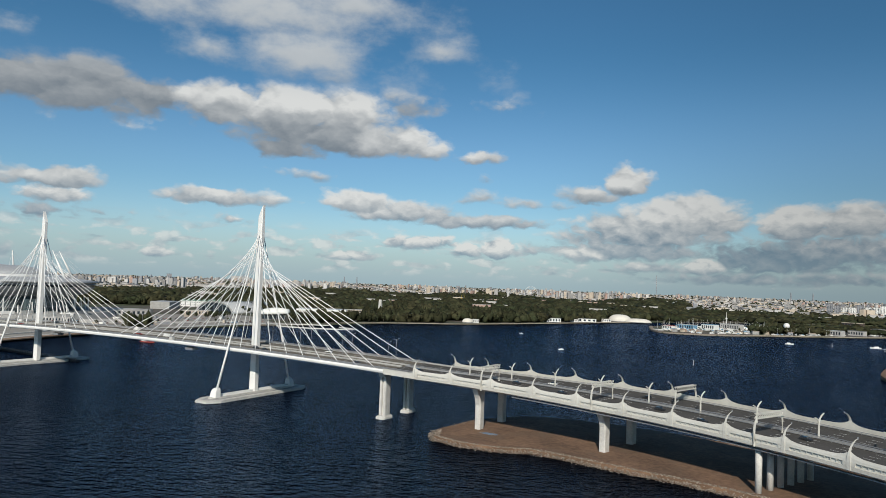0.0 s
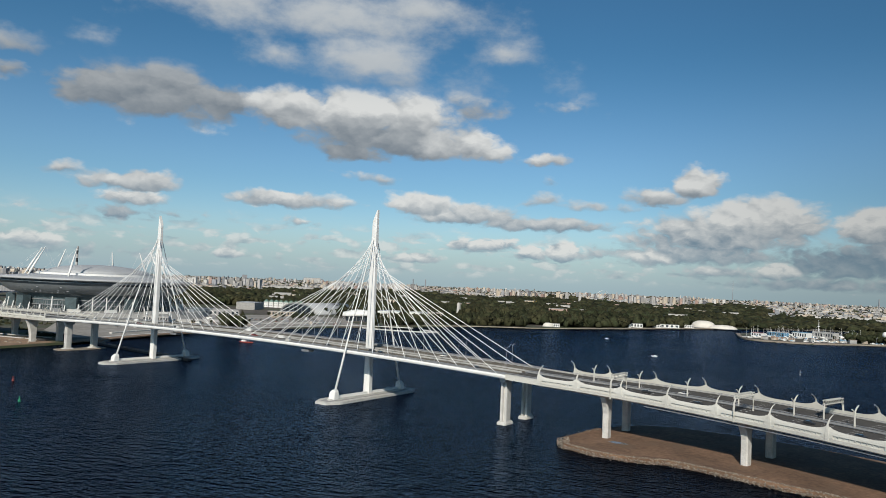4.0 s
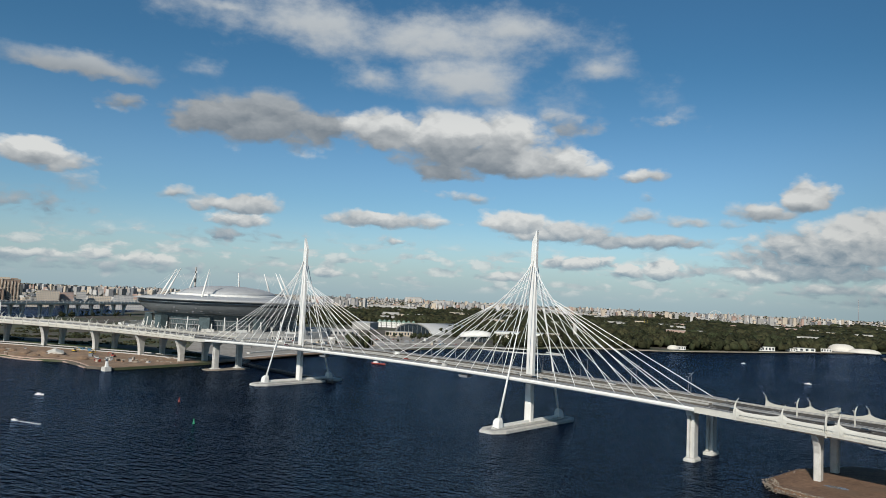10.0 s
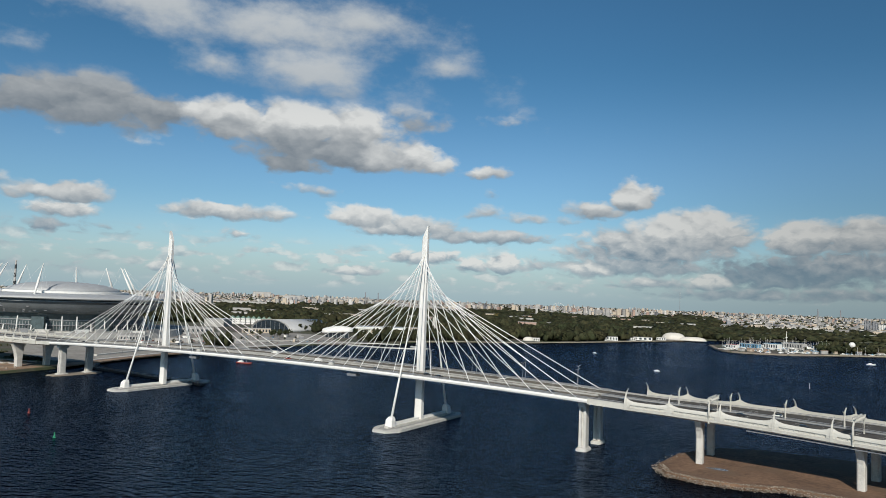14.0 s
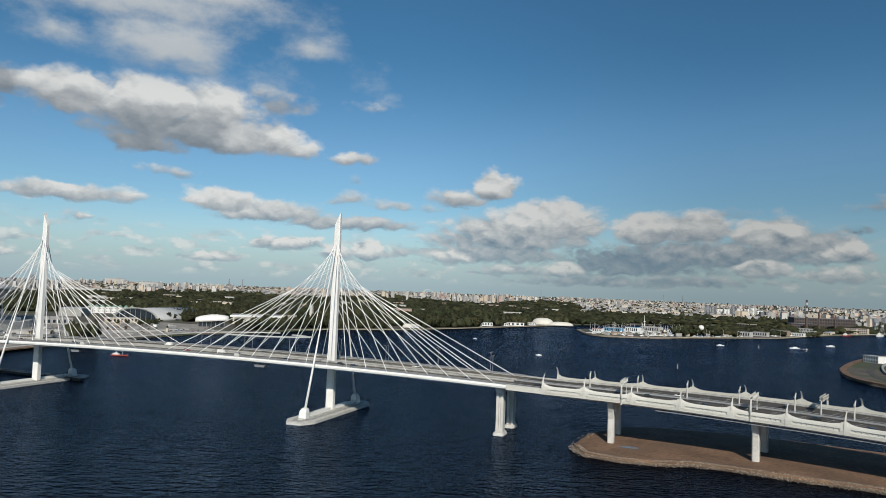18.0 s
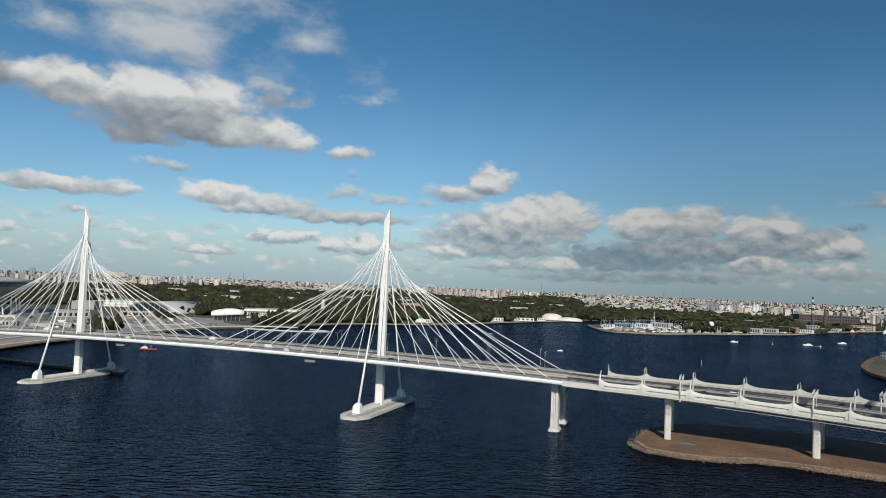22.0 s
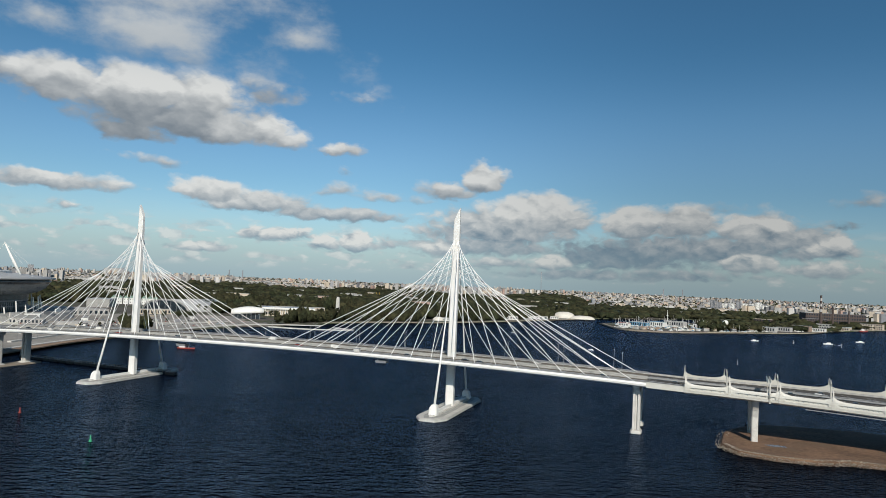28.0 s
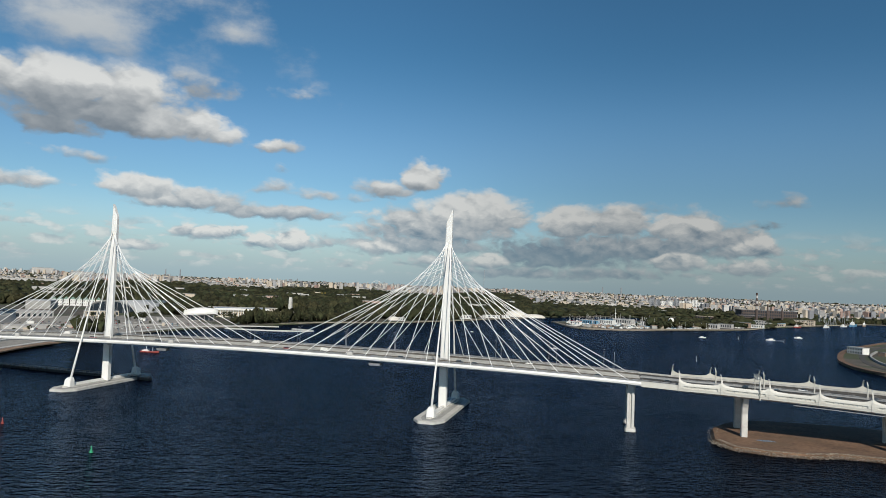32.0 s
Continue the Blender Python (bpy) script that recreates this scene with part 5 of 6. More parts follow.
ribbon("earth_bank", bend([(-281, 14), (-296, 60), (-322, 140), (-330, 190)]), 16, 1.6, 2.6, SOIL, "bare reddish earth bank behind the bridge", "bank", "structure")
boom = thing("boom", "dark floating boom of pontoons with steel posts", "boom", m=pose(0, 0, 0))
BOOM = [Vector(p) for p in ((-290, 62), (-262, 36), (-200, 30), (-140, 26), (-100, 24))]
for a_, b_ in zip(BOOM[:-1], BOOM[1:]):
    n_ = max(2, round((b_ - a_).length / 9))
    turn_ = math.atan2(b_.y - a_.y, b_.x - a_.x)
    for k in range(n_):
        c_ = a_.lerp(b_, (k + 0.5) / n_)
        m_ = Matrix.Translation((c_.x, c_.y, 0)) @ Matrix.Rotation(turn_, 4, "Z")
        part("pontoon", Shape().box(-4.1, -2.0, -0.5, 4.1, 2.0, 1.5, m_).box(-3.6, -1.5, 1.51, 3.6, 1.5, 1.9, m_), DARK, boom, "dark steel pontoon")
        for e in (-3.4, 0.0, 3.4):
            part("post", Shape().box(e - 0.14, -1.7, 1.5, e + 0.14, -1.42, 3.2, m_), BROWN, boom, "rusty post")
        part("post_rail", Shape().box(-3.6, -1.66, 3.21, 3.6, -1.46, 3.36, m_), BROWN, boom, "rusty rail")


def arched_hall(x, y, w_, d_, h, turn):
    ob = thing("exhibition_hall", "arched grey vault-roofed exhibition hall with glazed front", "hall", m=pose(x, y, 2.0, 0, 0, turn))
    arc = [(w_ / 2 * math.cos(math.pi * k / 20), h * math.sin(math.pi * k / 20)) for k in range(21)]
    part("roof", Shape().loft([[(px_, yy, pz) for px_, pz in arc] for yy in (-d_ / 2, d_ / 2)]), SILVER, ob, "grey vaulted roof", True)
    inner = [(px_ * 0.93, pz * 0.9) for px_, pz in arc]
    part("glazing", Shape().loft([[(px_, yy, pz) for px_, pz in inner] for yy in (-d_ / 2 - 1.0, -d_ / 2 - 0.02)]), GLASS, ob, "dark glazed arch")
    part("arch_rim", Shape().path([(px_, -d_ / 2 - 0.8, pz) for px_, pz in arc], [1.3] * 21, 6), DULL, ob, "grey arch rim")
    for k in range(-3, 4):
        px_ = k * w_ * 0.12
        part("mullion", Shape().box(px_ - 0.4, -d_ / 2 - 1.5, 0, px_ + 0.4, -d_ / 2 - 1.02, h * 0.88 * math.sqrt(max(0.05, 1 - (2 * px_ / w_ / 0.93) ** 2))), STEEL, ob)


arched_hall(-635, 735, 110, 120, 21, -5)


def gabled(x, y, w_, d_, h, turn):
    ob = thing("row_house", "white gabled row house with green roof", "house", "white gabled row houses", m=pose(x, y, 2.0, 0, 0, turn))
    part("wall", Shape().box(-w_ / 2, -d_ / 2, 0, w_ / 2, d_ / 2, h), WHITE, ob)
    e = 0.5
    part("roof", Shape().loft([[(-w_ / 2 - e, yy, h + 0.01), (w_ / 2 + e, yy, h + 0.01), (0, yy, h + w_ * 0.55)] for yy in (-d_ / 2 - e, d_ / 2 + e)]), material("green_roof", (0.22, 0.34, 0.28), 0.7, vary=0.15, scale=0.2) if "green_roof" not in bpy.data.materials else bpy.data.materials["green_roof"], ob, "pale green pitched roof")
    for i in (-0.25, 0.25):
        for j in (0.25, 0.7):
            part("window", Shape().box(i * w_ - 0.8, -d_ / 2 - 0.12, h * j, i * w_ + 0.8, -d_ / 2 - 0.01, h * j + 1.8), GLASS, ob)


for k in range(8):
    gabled(-868 + 10.5 * k, 795 + 5.6 * k, 9.5, 16, 13, 40)
block("warehouse", "large dark grey warehouse beside the paved ground", "warehouse", -790, 680, 40, 60, 15, 30, DULL, SILVER)
block("show_hall", "long pale pavilion with dark stripes beside the stadium", "pavilion", -655, 478, 92, 34, 9, 24, CREAM, CITY_WHITE)
block("ticket_hall", "low white pavilion on the paved quay", "pavilion", -470, 300, 46, 12, 5, 55, CITY_WHITE, CITY_WHITE)
block("kiosk", "small white kiosk on the quay", "kiosk", -420, 180, 12, 6, 4, 60, WHITE, CITY_WHITE, 1, 3)


def shell_pavilion(x, y, turn):
    ob = thing("sculptural_pavilion", "white curved sculptural pavilion with open steel frame", "pavilion", m=pose(x, y, 2.0, 0, 0, turn))
    rings = []
    for k in range(9):
        q = k / 8
        xx, r = -26 + 52 * q, 4 + 7 * math.sin(math.pi * (0.15 + 0.7 * q))
        rings.append([(xx, r * 1.1 * math.cos(math.pi * i / 8), 8 + 3 * q + r * math.sin(math.pi * i / 8)) for i in range(9)])
    part("roof", Shape().loft(rings), WHITE, ob, "white shell roof", True)
    for k in range(7):
        part("post", Shape().tube((-22 + 7 * k, -6, 0), (-22 + 7 * k, -5, 9.5), 0.5), STEEL, ob)
        part("post", Shape().tube((-22 + 7 * k, 6, 0), (-22 + 7 * k, 5, 9.5), 0.5), STEEL, ob)
    part("hall", Shape().box(-20, -5, 0, 20, 5, 8), GLASS, ob, "dark glazed hall")


shell_pavilion(-425, 612, 30)


def terrace(x, y, turn):
    """A long white hall with a finned front and a bluish roof."""
    ob = thing("sports_hall", "long white sports hall with finned front and blue-grey roof", "hall", m=pose(x, y, 2.0, 0, 0, turn))
    part("wall", Shape().box(-60, -16, 0, 45, 16, 13), CREAM, ob)
    part("roof", Shape().box(-64, -20, 13.01, 30, 18, 15.5), material("blue_roof", (0.22, 0.30, 0.40), 0.5, vary=0.1, scale=0.1), ob, "blue-grey flat roof")
    part("roof_edge", Shape().box(-64.5, -20.5, 12.4, 30.5, -20.02, 16.0), WHITE, ob, "white roof edge")
    part("wing", Shape().box(45.02, -13, 0, 88, 13, 11), CREAM, ob, "cream wing")
    fin = Shape().loft([[(-0.7, 0, 0), (0.7, 0, 0), (0.7, 3.2, 0), (-0.7, 3.2, 0)], [(-0.5, -2.2, 12.2), (0.5, -2.2, 12.2), (0.5, 3.2, 12.2), (-0.5, 3.2, 12.2)]]).data("fin", WHITE)
    for k in range(24):
        part("fin", fin, WHITE, ob, m=pose(-58 + 4.4 * k, -19.3, 0))
    pane = Shape().box(-1.4, -0.2, -1.2, 1.4, 0.0, 1.2).data("window", GLASS)
    for k in range(20):
        part("window", pane, GLASS, ob, m=pose(-56 + 4.9 * k, -16.02, 6))


terrace(-415, 760, 32)
block("long_hall", "long pale low hall at the park's edge", "hall", -480, 850, 130, 20, 12, 33, CREAM, CITY_WHITE, 2, 22)
ob = thing("memorial_column", "tall pale stone memorial column among trees", "monument", m=pose(-420, 935, 2))
part("plinth", Shape().box(-8, -8, 0, 8, 8, 6), CONCRETE, ob)
part("shaft", Shape().loft([ring(0, 0, 6.01, 3.6, 3.6), ring(0, 0, 30, 3.0, 3.0), ring(0, 0, 34, 2.2, 2.2)]), CONCRETE, ob)
block("red_house", "small red-brick house among trees", "house", -395, 1035, 17, 12, 11, 30, RED, CITY_PINK, 2, 4)


def dome_tent(x, y, rx, ry, h, turn, label):
    ob = thing("air_dome", label, "tent", "white air domes", m=pose(x, y, 2.0, 0, 0, turn))
    rings = []
    for k in range(9):
        a = k / 8 * math.pi / 2
        rings.append([(rx * math.cos(a) ** 0.7 * math.cos(2 * math.pi * i / 24), ry * math.cos(a) ** 0.7 * math.sin(2 * math.pi * i / 24), h * math.sin(a)) for i in range(24)])
    part("cover", Shape().loft(rings[:-1] + [[(0.3 * math.cos(2 * math.pi * i / 24), 0.3 * math.sin(2 * math.pi * i / 24), h) for i in range(24)]]), CANVAS, ob, "cream air-filled cover", True)
    part("skirt", Shape().loft([[(px_ * 1.02, py_ * 1.02, zz) for px_, py_, _ in rings[0]] for zz in (0, 1.2)]), DULL, ob, "grey skirt")


CANVAS = material("cream_canvas", (0.70, 0.67, 0.60), 0.6, vary=0.08, scale=0.1)
dome_tent(-6, 1322, 27, 20, 16, 12, "large cream inflated sports dome by the shore")
dome_tent(38, 1316, 30, 15, 9, 12, "cream inflated sports dome by the shore")
dome_tent(-184, 890, 11, 8, 8, 30, "small white event tent on the beach")
block("beach_house", "low white beach pavilion on the shore", "pavilion", -176, 905, 16, 9, 6, 30, WHITE, CITY_WHITE, 1, 4)
for x, y, w_ in ((-98, 1085, 14), (-88, 1112, 24), (-62, 1165, 18), (-46, 1200, 40), (-20, 1258, 20), (-130, 1010, 12)):
    block("beach_house", "low white beach pavilion on the shore", "pavilion", x, y, w_, 9, rng.uniform(5, 8), 22, WHITE, rng.choice((CITY_WHITE, ROOF)), 1, 4, group="beach pavilions")
for az, q, w_, h in ((-33.2, 3450, 60, 17), (-31.9, 3440, 30, 14), (-30.8, 3440, 40, 15), (-29.8, 3400, 45, 17), (-29.0, 3380, 34, 22), (-28.3, 3380, 40, 22), (-46.5, 3560, 150, 22), (-44.5, 3520, 170, 24), (-36.5, 3700, 90, 18), (-35.3, 3720, 80, 16), (-21.0, 3500, 70, 16), (-19.6, 3450, 60, 15), (-17.5, 3300, 80, 18)):
    block("white_block", "white rendered block rising out of the woods", "building", *polar(az, q), w_, 16, h, -az, CITY_WHITE, CITY_WHITE, group="white blocks in the woods")
for az, q, w_, h in ((-41.3, 4300, 100, 56), (-37.6, 4350, 120, 48), (-36.2, 4350, 120, 50), (-43.6, 4600, 105, 70), (-34.0, 4300, 150, 34), (-32.4, 4250, 170, 32)):
    block("slab_block", "tall pale slab block of flats on the skyline", "building", *polar(az, q), w_, 18, h, -az, CITY_PINK if q < 4310 and h < 40 else CITY_WHITE, ROOF, group="skyline slab blocks")
for az, w_, h in ((-44.1, 40, 60), (-43.2, 70, 62), (-48.8, 30, 70), (-26.5, 22, 58), (-23.9, 18, 56)):
    block("dark_tower", "tall dark glazed tower on the skyline", "building", *polar(az, 4700), w_, 20, h, -az, CITY_GREY, DARK, group="skyline towers")


def wheel(x, y, r, turn):
    ob = thing("ferris_wheel", "white Ferris wheel above the park trees", "ferris wheel", m=pose(x, y, 2.0, 0, 0, turn))
    c = r + 6
    for yy in (-2, 2):
        part("rim", Shape().path([(r * math.cos(2 * math.pi * k / 32), yy, c + r * math.sin(2 * math.pi * k / 32)) for k in range(33)], [0.6] * 33, 5), WHITE, ob)
    for k in range(16):
        a = 2 * math.pi * k / 16
        part("spoke", Shape().tube((0, 0, c), (r * math.cos(a), 0, c + r * math.sin(a)), 0.25, n=5), WHITE, ob)
        part("cabin", Shape().box(-1.2, -1.5, -3.2, 1.2, 1.5, -0.4, Matrix.Translation(((r + 0.6) * math.cos(a), 0, c + (r + 0.6) * math.sin(a)))), CITY_WHITE, ob)
    for sx in (-1, 1):
        for yy in (-4, 4):
            part("leg", Shape().tube((sx * r * 0.5, yy, 0), (0, yy * 0.4, c), 0.8), STEEL, ob)


for k in range(46):
    az, q = rng.uniform(-46, -10), rng.uniform(1900, 3500)
    x, y = polar(az, q)
    if inside(x, y, ISLAND):
        block("park_building", "low pale building half hidden in the woods", "building", x, y, rng.uniform(16, 60), 14, rng.uniform(15, 22), -az + rng.uniform(-20, 20), rng.choice((CITY_WHITE, CREAM, CITY_WHITE, CITY_PINK)), rng.choice((CITY_WHITE, ROOF)), group="buildings in the woods")
wheel(-923, 3010, 33, 25)
block("park_hall", "pale park hall with a tall white tower", "hall", -952, 2711, 55, 20, 18, 25, CITY_WHITE, ROOF)
block("white_tower", "slim white tower beside the park hall", "tower", -925, 2735, 11, 11, 62, 25, CITY_WHITE, ROOF)
ride = thing("spire_ride", "yellow-green amusement ride spires among trees", "amusement ride", m=pose(-818, 2070, 2))
for k in range(4):
    part("spire", Shape().tube((-9 + 6 * k, 0, 0), (-9 + 6 * k, 0, 22 + 7 * (k % 2)), 0.8, 0.15, 6), YELLOW, ride, "yellow spire")


# parked cars and light poles on the quay
def parked(x, y, turn, paint):
    ob = thing("parked_car", paint.name.split("_")[0] + " car parked on the paved quay", "car", "cars parked on the quay", m=pose(x, y, 2.16, 0, 0, turn))
    part("body", Shape().loft([[(a, yy, b) for a, b in ((-2.2, 0.3), (2.2, 0.3), (2.2, 0.8), (1.2, 0.95), (-2.2, 1.0))] for yy in (-0.9, 0.9)]), paint, ob)
    part("cabin", Shape().loft([[(a, yy, b) for a, b in ((-2.0, 0.96), (1.1, 0.94), (0.4, 1.5), (-1.5, 1.5))] for yy in (-0.8, 0.8)]), GLASS, ob)


for k in range(230):
    q, row = rng.randrange(28), rng.randrange(7)
    x, y = -575 + 6.5 * q + 10 * row, 250 + 3.2 * q + 38 * row + rng.uniform(-0.6, 0.6)
    if inside(x, y, PLAZA):
        parked(x, y, 115, rng.choice((WHITE, DARK, STEEL, RED, BLUE, CITY_WHITE)))
for k in range(5):
    ribbon("lane_edge", bend([(-545 + 22 * k, 300 + 30 * k), (-470 + 16 * k, 345 + 32 * k), (-400 + 10 * k, 370 + 26 * k)]), 1.2, 2.1, 2.35, CONCRETE, "pale kerb between parking rows", "kerb")
for k in range(14):
    x, y = -340 - 5 * k, 110 + 28 * k
    ob = thing("quay_lamp", "thin grey lamp post on the quay", "street lamp", "lamps on the quay", m=pose(x - 12, y, 2.1))
    part("pole", Shape().tube((0, 0, 0), (0, 0, 10), 0.18, 0.12, 6), STEEL, ob)
    part("lamp_head", Shape().box(-0.3, -1.4, 9.9, 0.3, 1.4, 10.2), STEEL, ob)


def pavilion(x0, y0, x1, y1, deep_, h, wall, label):
    """A long pale hall between two ground points."""
    a, b = Vector((x0, y0)), Vector((x1, y1))
    d_ = b - a
    return block("pavilion", label, "pavilion", (x0 + x1) / 2, (y0 + y1) / 2, d_.length, deep_, h, math.degrees(math.atan2(d_.y, d_.x)), wall, CITY_WHITE, 1, 9)


pavilion(-545, 270, -512, 290, 14, 6, CITY_WHITE, "low white pavilion beside the stadium steps")
pavilion(-632, 430, -600, 490, 16, 9, CITY_WHITE, "pale windowless hall beside the stadium")
pavilion(-600, 560, -570, 600, 14, 8, CREAM, "cream low hall beside the parking ground")
for k in range(34):
    x, y = rng.uniform(-560, -370), rng.uniform(130, 560)
    if inside(x, y, PLAZA):
        w_ = rng.uniform(4, 14)
        block("kiosk", rng.choice(("small white kiosk on the paved quay", "small pale container on the paved quay")), "kiosk", x, y, w_, rng.uniform(3, 6), rng.uniform(2.6, 4.5), rng.uniform(40, 130), rng.choice((CITY_WHITE, WHITE, CITY_GREY, CREAM)), rng.choice((CITY_WHITE, ROOF)), group="kiosks on the quay", z=2.16)
for k in range(12):
    y = 150 + 32 * k
    x = -385 - 30 * math.sin((y - 100) / 140)
    tree(x - rng.uniform(10, 40), y, rng.uniform(5, 8), 2.1)
for k in range(16):
    tree(-500 + rng.uniform(-60, 30), 505 + rng.uniform(0, 70), rng.uniform(8, 13), 2.1)
for k in range(10):
    tree(-1250 + rng.uniform(-90, 90), 260 + rng.uniform(-60, 110), rng.uniform(9, 14), 2.0)

block("water_tower_block", "tall plain white tower block beside the viaduct", "tower", -1115, 62, 9, 9, 31, 74, WHITE, CITY_WHITE)
for k in range(7):
    tree(-1120 + rng.uniform(-14, 14), 185 + rng.uniform(-12, 12), rng.uniform(13, 18))
shrubs = []
for k in range(1500):
    s = rng.uniform(-980, -330)
    x, y, a = line(s)
    off = rng.choice((rng.uniform(26, 40), rng.uniform(40, 120), rng.uniform(60, 190)))
    p = (x - off * math.sin(a), y + off * math.cos(a))
    if noise.noise((p[0] * 0.018, p[1] * 0.018, 8)) > 0.08 and not inside(p[0], p[1], PLAZA) and math.hypot(p[0] + 714, p[1] - 292) > 190:
        shrubs += [(p[0] + rng.uniform(-4, 4), p[1] + rng.uniform(-4, 4), 2.3, rng.uniform(0.8, 2.6), rng.uniform(0.5, 1.9)) for q in range(4)]
thing("shrubs", "low dark green shrubs behind the viaduct", "shrubs", kind="stuff", data=clumps("shrubs", shrubs, LEAF, 1, 0.45))

# ---- marina headland ----
def yacht(x, y, L, turn, sail=True, z=1.75):
    ob = thing("yacht", "white sailing yacht laid up at the marina" if sail else "white motor boat laid up at the marina", "boat", "boats at the marina", m=pose(x, y, z, 0, 0, turn))
    W = L * 0.16
    rings = [[(xx, -w_, zt), (xx, -w_ * 0.55, zb), (xx, w_ * 0.55, zb), (xx, w_, zt)] for xx, w_, zb, zt in ((-L / 2, W * 0.8, 0.5, 1.7), (0, W, 0.0, 1.6), (L * 0.3, W * 0.7, 0.1, 1.8), (L / 2, 0.05, 1.2, 2.1))]
    part("hull", Shape().loft(rings), WHITE, ob)
    part("cabin", Shape().loft([[(-L * 0.25, -W * 0.6, 1.6), (L * 0.15, -W * 0.5, 1.7), (L * 0.15, W * 0.5, 1.7), (-L * 0.25, W * 0.6, 1.6)], [(-L * 0.22, -W * 0.5, 2.9), (L * 0.05, -W * 0.4, 2.8), (L * 0.05, W * 0.4, 2.8), (-L * 0.22, W * 0.5, 2.9)]]), rng.choice((WHITE, WHITE, GLASS, BLUE)), ob)
    if sail:
        part("mast", Shape().tube((L * 0.05, 0, 1.7), (L * 0.05, 0, L * 1.25), 0.16, 0.1, 5), WHITE, ob)
    return ob


YARD = [(118, 1075), (150, 1025), (206, 1010), (255, 1030), (297, 1090), (330, 1170), (300, 1330), (240, 1390), (130, 1235)]
placed = 0
while placed < 190:
    p = Vector((rng.uniform(110, 330), rng.uniform(1010, 1390)))
    if inside(p.x, p.y, YARD) and inside(p.x - 4, p.y - 10, HEADLAND):
        yacht(p.x, p.y, rng.uniform(8, 16), rng.choice((20, 110, 65)) + rng.uniform(-15, 15), placed % 3 != 0)
        placed += 1
for k in range(26):
    f = rng.random()
    p = Vector((330, 1110)).lerp(Vector((560, 1400)), f) + Vector((rng.uniform(0, 16), rng.uniform(0, 14)))
    if inside(p.x - 3, p.y - 8, HEADLAND):
        yacht(p.x, p.y, rng.uniform(8, 13), rng.uniform(0, 360), k % 3 == 0)
ribbon("breakwater", bend([(100, 1175), (112, 1125), (136, 1040), (164, 996), (205, 992), (255, 1013), (306, 1066), (403, 1161)]), 7, -0.5, 2.6, ROCK, "dark stone breakwater round the marina", "breakwater")
ribbon("beach", bend([(306, 1066), (403, 1161), (515, 1279), (609, 1477), (771, 1726), (1000, 2054)]), 8, 1.0, 2.2, bpy.data.materials["pale_sand"], "narrow pale sand shore below the headland", "beach", "structure")
for x, y, w_, d_, h, wall, roof in ((178, 1150, 38, 14, 9, BLUE, CITY_WHITE), (215, 1190, 30, 16, 10, WHITE, BLUE), (250, 1240, 44, 18, 11, CITY_WHITE, CITY_WHITE), (300, 1210, 24, 14, 9, WHITE, ROOF), (340, 1190, 20, 12, 8, CITY_WHITE, CITY_WHITE), (430, 1240, 46, 16, 10, CITY_WHITE, SILVER), (475, 1300, 30, 14, 9, CITY_WHITE, ROOF), (520, 1370, 38, 16, 12, BROWN, ROOF), (545, 1400, 60, 12, 7, WHITE, CITY_WHITE), (150, 1110, 22, 10, 7, WHITE, RED), (590, 1500, 44, 14, 9, CITY_WHITE, CITY_WHITE), (620, 1560, 70, 10, 6, CREAM, CITY_WHITE)):
    block("boat_shed", "low boat shed on the marina headland", "shed", x, y, w_, d_, h, -28, wall, roof, 1, max(3, int(w_ / 5)), group="sheds on the headland")
ob = thing("light_mast", "slim white lattice light mast above the marina", "mast", m=pose(232, 1290, 1.8))
part("shaft", Shape().tube((0, 0, 0), (0, 0, 34), 1.2, 0.3, 6), WHITE, ob)
part("platform", Shape().tube((0, 0, 20), (0, 0, 21.5), 2.4, n=8), WHITE, ob)
for k in range(8):
    tree(280 + 38 * k + rng.uniform(-8, 8), 1135 + 42 * k + rng.uniform(-5, 15), rng.uniform(8, 12), 1.8)

for k in range(34):
    f = rng.random()
    p = Vector((160, 1010)).lerp(Vector((330, 1110)), f) if k % 2 else Vector((330, 1110)).lerp(Vector((640, 1560)), f)
    x, y = p.x + rng.uniform(-6, 26), p.y + rng.uniform(14, 60)
    if inside(x - 6, y - 12, HEADLAND):
        block("boat_store", rng.choice(("small pale boat store among yachts", "small weathered store on the headland")), "shed", x, y, rng.uniform(5, 14), rng.uniform(4, 8), rng.uniform(3, 6), rng.uniform(0, 90), rng.choice((CITY_WHITE, CREAM, CITY_GREY, BROWN, DULL)), rng.choice((CITY_WHITE, ROOF, BLUE, BROWN)), group="small stores on the headland")
ob = thing("radar_dome", "white radar ball on a low tower", "radar dome", m=pose(352, 1240, 1.8))
part("tower", Shape().loft([ring(0, 0, 0, 3.0, 3.0), ring(0, 0, 9, 2.4, 2.4)]), CONCRETE, ob)
ball = [[(6 * math.cos(e) * math.cos(2 * math.pi * i / 16), 6 * math.cos(e) * math.sin(2 * math.pi * i / 16), 14 + 6 * math.sin(e)) for i in range(16)] for e in [-1.2 + 0.3 * k for k in range(9)]]
part("radome", Shape().loft(ball), WHITE, ob, "white faceted ball", True)
for k in range(46):
    f = rng.random()
    p = Vector((300, 1150)).lerp(Vector((660, 1700)), f)
    x, y = p.x + rng.uniform(10, 90), p.y + rng.uniform(10, 110)
    if inside(x - 20, y - 30, HEADLAND):
        tree(x, y, rng.uniform(8, 13), 1.8)

